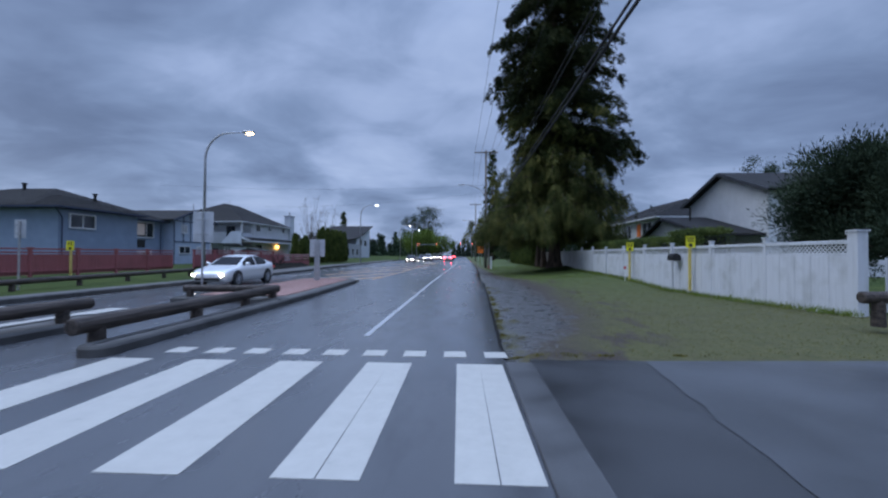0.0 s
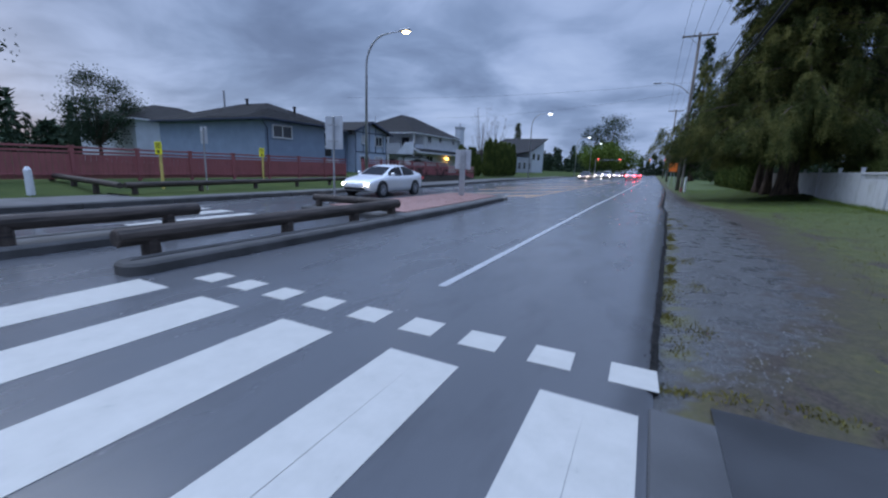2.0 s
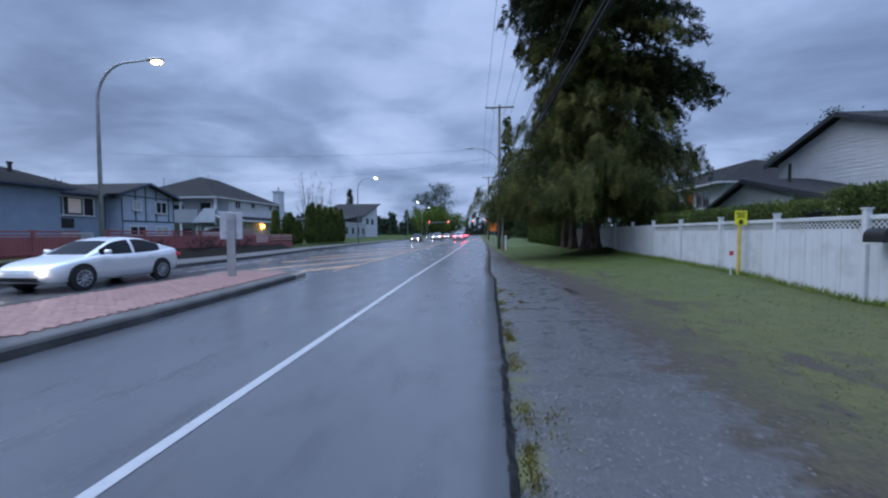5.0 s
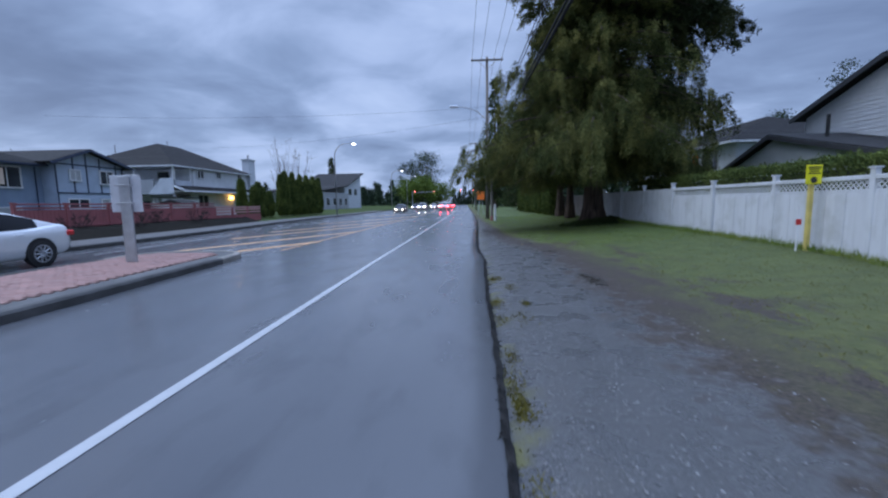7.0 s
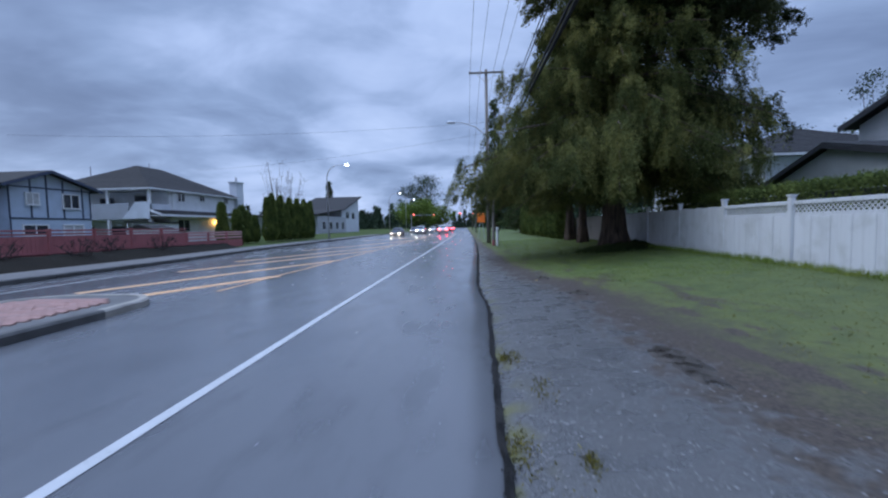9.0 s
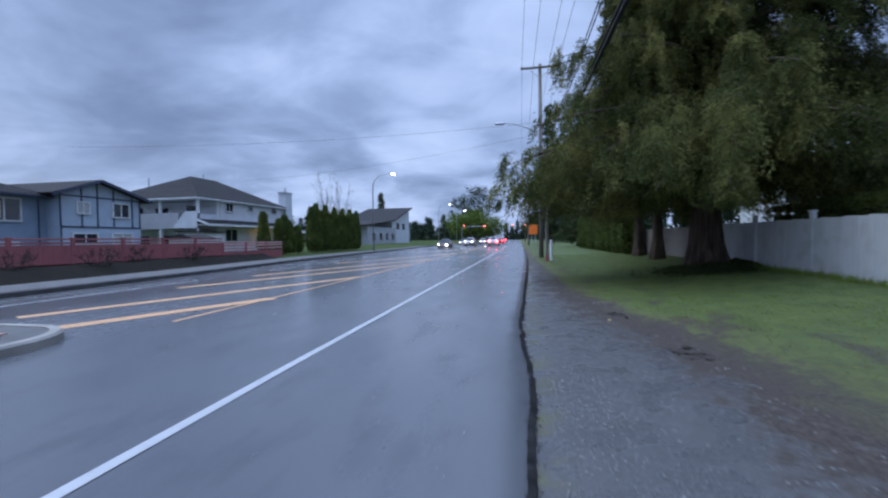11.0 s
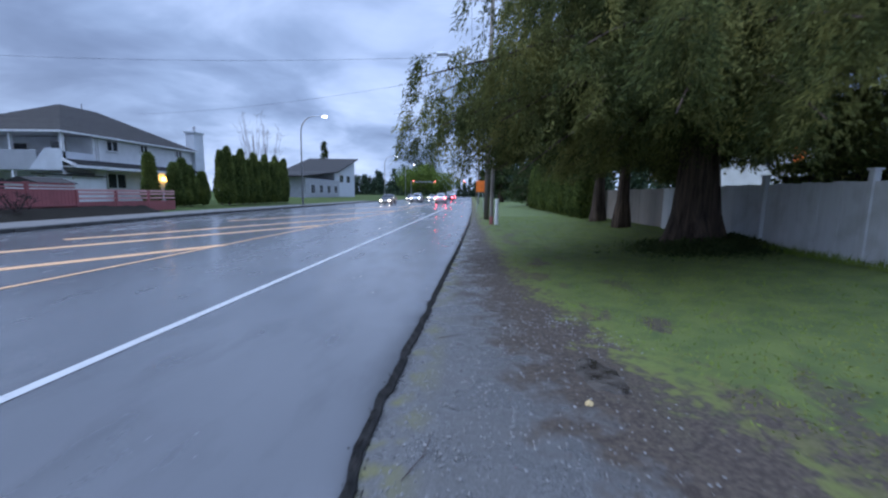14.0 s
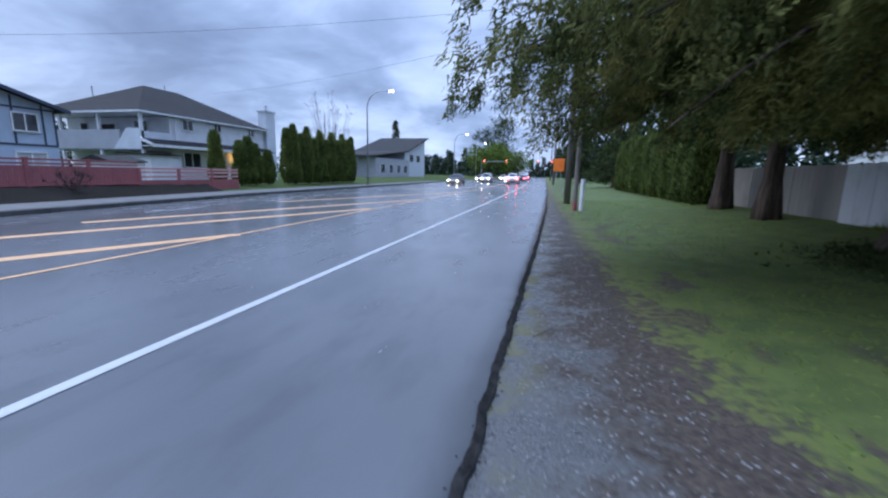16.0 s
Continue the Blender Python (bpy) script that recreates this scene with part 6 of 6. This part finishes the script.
k = chips(Kit(), 22000, 6.3, 34, 0.8, 0.004, 0.016)
chips(k, 5000, 34, 50, 0.6, 0.006, 0.016)
k.thing("gravel", worn("gravel_stone", (0.17, 0.17, 0.17), 0.45, 0.3, 8, 90, per_object=0.8, island=True), "loose grey gravel stones on the shoulder", "gravel", kind="stuff")
chips(Kit(), 9000, 6.3, 46, 0.028, 0.004, 0.014, near=0.0, sink=0.1).thing("asphalt_crumbs", EDGE_CRUMB_SHADE, "dark crumbs of asphalt along the broken road edge", "gravel", kind="stuff")
k = Kit()
for _ in range(260):
    x, y, r = 2.85 + rng.normal(0, 0.2), 26.75 + rng.normal(0, 0.38), 0.004 + 0.012 * rng.uniform(0, 1) ** 2
    x -= 0.35 * (y - 26.75)
    c = Vector((x, y, verge_h(x, y) + r * 0.3))
    q = len(k.v)
    k.v += [tuple(c + Vector((r * rng.uniform(0.7, 1.3) * a, r * rng.uniform(0.7, 1.3) * b, r * 0.6 * h))) for a, b, h in ((1, 0, 0), (0, 1, 0), (-1, 0, 0), (0, -1, 0), (0, 0, 1))]
    k.f += [(q, q + 1, q + 4), (q + 1, q + 2, q + 4), (q + 2, q + 3, q + 4), (q + 3, q, q + 4)]
k.thing("pale_gravel", worn("pale_gravel_stone", (0.22, 0.22, 0.22), 0.6, 0.3, 8, 90, per_object=0.7, island=True), "patch of pale broken stones at the edge of the grass", "gravel", kind="stuff")
for (xa, ya), (xb, yb) in (((1.37, 28.85), (1.6, 29.16)), ((1.32, 26.3), (1.6, 26.42)), ((1.5, 31.4), (1.75, 31.5)), ((1.3, 24.1), (1.42, 24.5)), ((1.9, 27.4), (2.05, 27.3)), ((1.45, 33.2), (1.8, 33.1))):
    mx, my = (xa + xb) / 2 + 0.03, (ya + yb) / 2 - 0.02
    k = Kit().tube([(xa, ya, verge_h(xa, ya) + 0.012), (mx, my, verge_h(mx, my) + 0.022), (xb, yb, verge_h(xb, yb) + 0.01)], [0.004, 0.0035, 0.002], 5)
    k.tube([(mx, my, verge_h(mx, my) + 0.022), (mx + 0.06, my + 0.07, verge_h(mx, my) + 0.02)], [0.0025, 0.0015], 4)
    k.thing("fallen_twig", SHRUB, "thin dark fallen twig on the wet gravel shoulder", "twig", group="fallen twigs")
# wet holes and bare mud on the shoulder
for x, y, rx, ry in ((3.06, 22.95, 0.26, 0.42), (2.95, 18.6, 0.24, 0.75), (2.75, 25.5, 0.22, 0.4)):
    k = Kit()
    n = 26
    for ring, lift in ((1.0, -0.012), (0.75, 0.008), (0.35, 0.01)):
        for i in range(n):
            a = 2 * math.pi * i / n
            w = ring * (1 + 0.45 * noise.noise((math.cos(a) * 1.6 + x, math.sin(a) * 1.6 + y, 0)) + 0.2 * noise.noise((math.cos(a) * 5 + x, math.sin(a) * 5, 4)))
            px, py = x + rx * w * math.cos(a), y + ry * w * math.sin(a)
            k.v.append((px, py, verge_h(px, py) + lift))
    for j in range(2):
        for i in range(n):
            k.f.append((j * n + i, j * n + (i + 1) % n, (j + 1) * n + (i + 1) % n, (j + 1) * n + i))
    k.f.append(tuple(range(2 * n, 3 * n)))
    k.thing("mud_patch", MUD, "dark wet bare mud patch on the gravel shoulder", "mud", kind="structure", smooth=True)
st = Kit().tube([(2.52, 24.97, 0.0), (2.53, 25.0, 0.018), (2.52, 25.01, 0.034)], [0.03, 0.035, 0.014], 7)
st.thing("stone", worn("tan_stone", (0.4, 0.3, 0.15), 0.8, 0.3, 12, 60), "small tan stone lying on the muddy shoulder", "stone")


# ---------------------------------------------------------------- vehicles
def curve(table, ys, ease=3):
    """Values of a table of (y, value) at ys, with its corners eased."""
    v = np.interp(ys, [a for a, _ in table], [b for _, b in table])
    for _ in range(ease):
        v[1:-1] = (v[:-2] + 2 * v[1:-1] + v[2:]) / 4
    return v


def car(x, y, rz, paint_col, label, suv=False, lights=True, metal=0.3, tail_on=False):
    """A saloon or an SUV; its nose points along -y before the turn."""
    t = thing("car", label, "car", x, y, 0.012, rz, group="cars on the road")
    body = plain("car_paint", paint_col, 0.22, metal, 0.6)
    L = 4.6 if suv else 4.7
    e = L / 2
    n = 56
    ys = np.linspace(-e, e, n)
    half = curve([(-e, 0.6), (-e + 0.1, 0.72), (-e + 0.35, 0.86), (-e + 0.9, 0.91), (0, 0.92), (e - 0.8, 0.915), (e - 0.25, 0.86), (e - 0.05, 0.78), (e, 0.7)], ys)
    sill = curve([(-e, 0.34), (-e + 0.2, 0.22), (-1.2, 0.2), (1.2, 0.2), (e - 0.2, 0.27), (e, 0.38)], ys)
    if suv:
        belt = curve([(-e, 0.78), (-e + 0.1, 0.92), (-e + 0.4, 1.0), (-1.0, 1.08), (0, 1.08), (1.2, 1.12), (e - 0.1, 1.14), (e, 1.0)], ys)
        top = [(-1.25, 1.03), (-0.35, 1.58), (0.2, 1.67), (1.2, 1.66), (1.75, 1.6), (e - 0.02, 1.08)]
        y0, y1, screen, back, side0, side1 = -1.25, e - 0.02, -0.4, 1.72, -0.95, 1.8
    else:
        belt = curve([(-e, 0.58), (-e + 0.12, 0.68), (-e + 0.4, 0.77), (-1.5, 0.86), (-0.9, 0.94), (0.4, 0.96), (1.3, 0.99), (1.9, 1.06), (e - 0.1, 1.05), (e, 0.88)], ys)
        top = [(-1.2, 0.9), (-0.3, 1.36), (0.3, 1.45), (0.85, 1.42), (1.4, 1.25), (2.0, 1.05)]
        y0, y1, screen, back, side0, side1 = -1.2, 2.0, -0.32, 0.95, -0.85, 1.45
    k = Kit()
    for yy, w, z0, z1 in zip(ys, half, sill, belt):
        h = z1 - z0
        ring = [(0.84 * w, z0), (0.965 * w, z0 + 0.1 * h), (w, z0 + 0.38 * h), (0.985 * w, z0 + 0.7 * h), (0.95 * w, z0 + 0.9 * h), (0.88 * w, z1 - 0.012), (0.72 * w, z1 + 0.012), (0.36 * w, z1 + 0.028)]
        k.v += [(-a, yy, z) for a, z in ring] + [(a, yy, z) for a, z in reversed(ring)]
    for j in range(n - 1):
        for i in range(16):
            a, b = j * 16 + i, j * 16 + (i + 1) % 16
            k.f.append((a, b, b + 16, a + 16))
    k.f += [tuple(range(16)), tuple(range((n - 1) * 16, n * 16))]
    k.part("body", body, t, smooth=True)
    # the cabin: one lofted shell, part glass and part paint
    m = 34
    cy = np.linspace(y0, y1, m)
    ct, cb, cw = curve(top, cy, 2), np.interp(cy, ys, belt) - 0.015, np.interp(cy, ys, half)
    shell = []
    for yy, zt, zb, w in zip(cy, ct, cb, cw):
        h = max(0.004, zt - zb)
        lean = min(1.0, h / 0.45)
        wb = 0.9 * w - 0.06 * (1 - lean)
        wr = wb - 0.2 * lean
        ring = [(wb, zb), (wb + (wr - wb) * 0.42, zb + 0.45 * h), (wr, zb + 0.86 * h), (wr * 0.86, zb + 0.96 * h), (wr * 0.45, zt)]
        shell += [(-a, yy, z) for a, z in ring] + [(a, yy, z) for a, z in reversed(ring)]
    glass, paint_k = Kit(), Kit()
    glass.v = paint_k.v = shell
    for j in range(m - 1):
        mid = (cy[j] + cy[j + 1]) / 2
        for i in range(9):
            f = (j * 10 + i, j * 10 + i + 1, (j + 1) * 10 + i + 1, (j + 1) * 10 + i)
            if i in (0, 1, 7, 8):
                clear = side0 < mid < side1 and not 0.25 < mid < 0.36 and not (suv and 1.2 < mid < 1.32)
            else:
                clear = mid < screen or mid > back
                if i in (2, 6) or mid > y1 - 0.12 or (mid < y0 + 0.06):
                    clear = False
            (glass if clear else paint_k).f.append(f)
    cabin = paint_k.part("cabin", body, t, smooth=True)
    glass.part("glass", CAR_GLASS, cabin, "dark tinted glass", smooth=True)
    nz = float(np.interp(-e + 0.15, ys, belt))
    tz = float(np.interp(e - 0.1, ys, belt))
    for s in (-1, 1):
        sh = float(np.interp(-0.7, ys, belt))
        Kit().bbox(s * 0.97 - 0.09, s * 0.97 + 0.09, -0.82, -0.66, sh + 0.0, sh + 0.14, 0.04).part("mirror", body, t)
        hl = Kit().extrude([(s * 0.46, -e + 0.0, nz - 0.17), (s * 0.66, -e + 0.07, nz - 0.17), (s * 0.85, -e + 0.42, nz - 0.06), (s * 0.6, -e + 0.1, nz - 0.07)], (0, 0.06, 0.01)).part("headlight", SIGN_GREY, t, "clear headlight unit")
        Kit().bbox(s * 0.62 - 0.07, s * 0.62 + 0.07, -e - 0.01, -e + 0.1, nz - 0.16, nz - 0.09, 0.02).part("lens", HEAD if lights else SIGN_GREY, hl)
        Kit().bbox(s * 0.68 - 0.17, s * 0.68 + 0.17, e - 0.2, e + 0.012, tz - 0.24, tz - 0.1, 0.03).part("tail_light", TAIL if tail_on else REDTAG, t, "red tail light")
        for yy in (-e + 0.9, e - 1.0):
            c = 24
            Kit().tube([(s * 0.8, yy, 0.35), (s * 0.926, yy, 0.35)], [0.385, 0.385], c).part("wheel_arch", BLACK, t)
            w = Kit().tube([(s * 0.68, yy, 0.32), (s * 0.74, yy, 0.32), (s * 0.915, yy, 0.32), (s * 0.938, yy, 0.32)], [0.3, 0.325, 0.325, 0.29], c).part("wheel", BLACK, t, "black tyre")
            rim = Kit().tube([(s * 0.925, yy, 0.32), (s * 0.943, yy, 0.32)], [0.07, 0.06], 12)
            for q in range(10):
                g = 2 * math.pi * q / 10
                rim.tube([(s * 0.943, yy + 0.04 * math.cos(g), 0.32 + 0.04 * math.sin(g)), (s * 0.941, yy + 0.22 * math.cos(g), 0.32 + 0.22 * math.sin(g))], [0.022, 0.016], 5)
            for q in range(c):
                g, g2 = 2 * math.pi * q / c, 2 * math.pi * (q + 1) / c
                rim.poly([(s * 0.944, yy + r * math.cos(h), 0.32 + r * math.sin(h)) for r, h in ((0.2, g), (0.235, g), (0.235, g2), (0.2, g2))])
            rim.part("rim", STEEL, w, "grey spoked alloy rim")
        for dy in (-0.12, 0.78):
            Kit().bbox(s * 0.925 - 0.012, s * 0.925 + 0.012, dy, dy + 0.16, sh - 0.13, sh - 0.1, 0.008).part("door_handle", body, t)
    Kit().bbox(-0.6, 0.6, -e - 0.01, -e + 0.12, 0.3, nz - 0.22, 0.05).part("grille", BLACK, t)
    Kit().bbox(-0.26, 0.26, -e - 0.03, -e - 0.012, 0.42, 0.54, 0.005).part("number_plate", TRIM_WHITE, t)
    Kit().bbox(-0.7, 0.7, e - 0.15, e + 0.008, 0.36, 0.5, 0.03).part("rear_bumper", BLACK, t)
    return t


car(-11.25, 19.7, 0, (0.78, 0.79, 0.8), "white saloon car with lit headlights on wet asphalt")
car(-10.6, 82, 0, (0.03, 0.03, 0.035), "dark saloon car with lit headlights far along the road")
car(-8.2, 96, 0, (0.4, 0.41, 0.43), "grey car with lit headlights far along the road", suv=True)
car(-11.5, 112, 0, (0.1, 0.1, 0.12), "dark car with lit headlights far along the road")
car(-8.6, 130, 0, (0.5, 0.5, 0.5), "pale car with lit headlights far along the road")
car(-8.8, 150, 0, (0.2, 0.05, 0.05), "dark red car with lit headlights far along the road")
car(-3.4, 92, 180, (0.7, 0.7, 0.72), "white SUV with glowing tail lights far along the road", suv=True, tail_on=True, lights=False)
car(-3.6, 122, 180, (0.1, 0.1, 0.12), "dark car with glowing tail lights far along the road", tail_on=True, lights=False)
car(-3.8, 150, 180, (0.3, 0.3, 0.32), "grey car with glowing tail lights far along the road", tail_on=True, lights=False)

# ---------------------------------------------------------------- signals at the far junction
def signal(x, y, reach, z, label):
    s = thing("traffic_signal", label, "traffic signal", x, y, 0.1, group="traffic signals")
    Kit().tube([(0, 0, -0.1), (0, 0, z + 0.3)], [0.11, 0.08], 8).part("mast", STEEL, s)
    Kit().tube([(0, 0, z), (reach, 0, z + 0.15)], [0.07, 0.05], 8).part("arm", STEEL, s)
    for f in (0.1, 0.95):
        h = Kit().bbox(reach * f - 0.22, reach * f + 0.22, -0.35, -0.1, z - 0.65, z + 0.55, 0.03).part("signal_head", plain("signal_yellow", (0.5, 0.35, 0.03), 0.5), s)
        Kit().tube([(reach * f, -0.39, z + 0.3), (reach * f, -0.351, z + 0.3)], 0.12, 12).part("red_lens", REDSIG, h, "glowing red lens")


signal(-17.5, 152, 8.0, 5.2, "signal mast with glowing red lights at the junction")
signal(4.5, 175, -6.0, 6.0, "signal mast with glowing red lights at the junction")

# ---------------------------------------------------------------- brick paving of the island
rng = np.random.default_rng(500)
PAVE = Kit().bbox(-0.1, 0.1, -0.05, 0.05, 0, 0.022, 0.004).mesh("paver", PAVER)
rest = Kit()
cnt = 0
row = 0
y = 12.9
while y < 22.3:
    r_in, l_in = isle_right(y) - 0.55, isle_left(y) + 0.25
    inset = max(0, y - 21.9)
    x = r_in - inset - (0.1 if row % 2 else 0.2)
    while x - 0.1 > l_in + inset:
        dz = 0.137 + rng.uniform(0, 0.006)
        if cnt < 300 and y < 16.5 and x > -6.9:
            share("paver", PAVE, isle, x, y, dz)
            cnt += 1
        else:
            rest.box(x - 0.099, x + 0.099, y - 0.049, y + 0.049, dz, dz + 0.022)
        x -= 0.208
    y += 0.108
    row += 1
ob = rest.part("paver_field", PAVER_STUFF, isle, "pink brick pavers")
tagged(ob, kind="stuff")
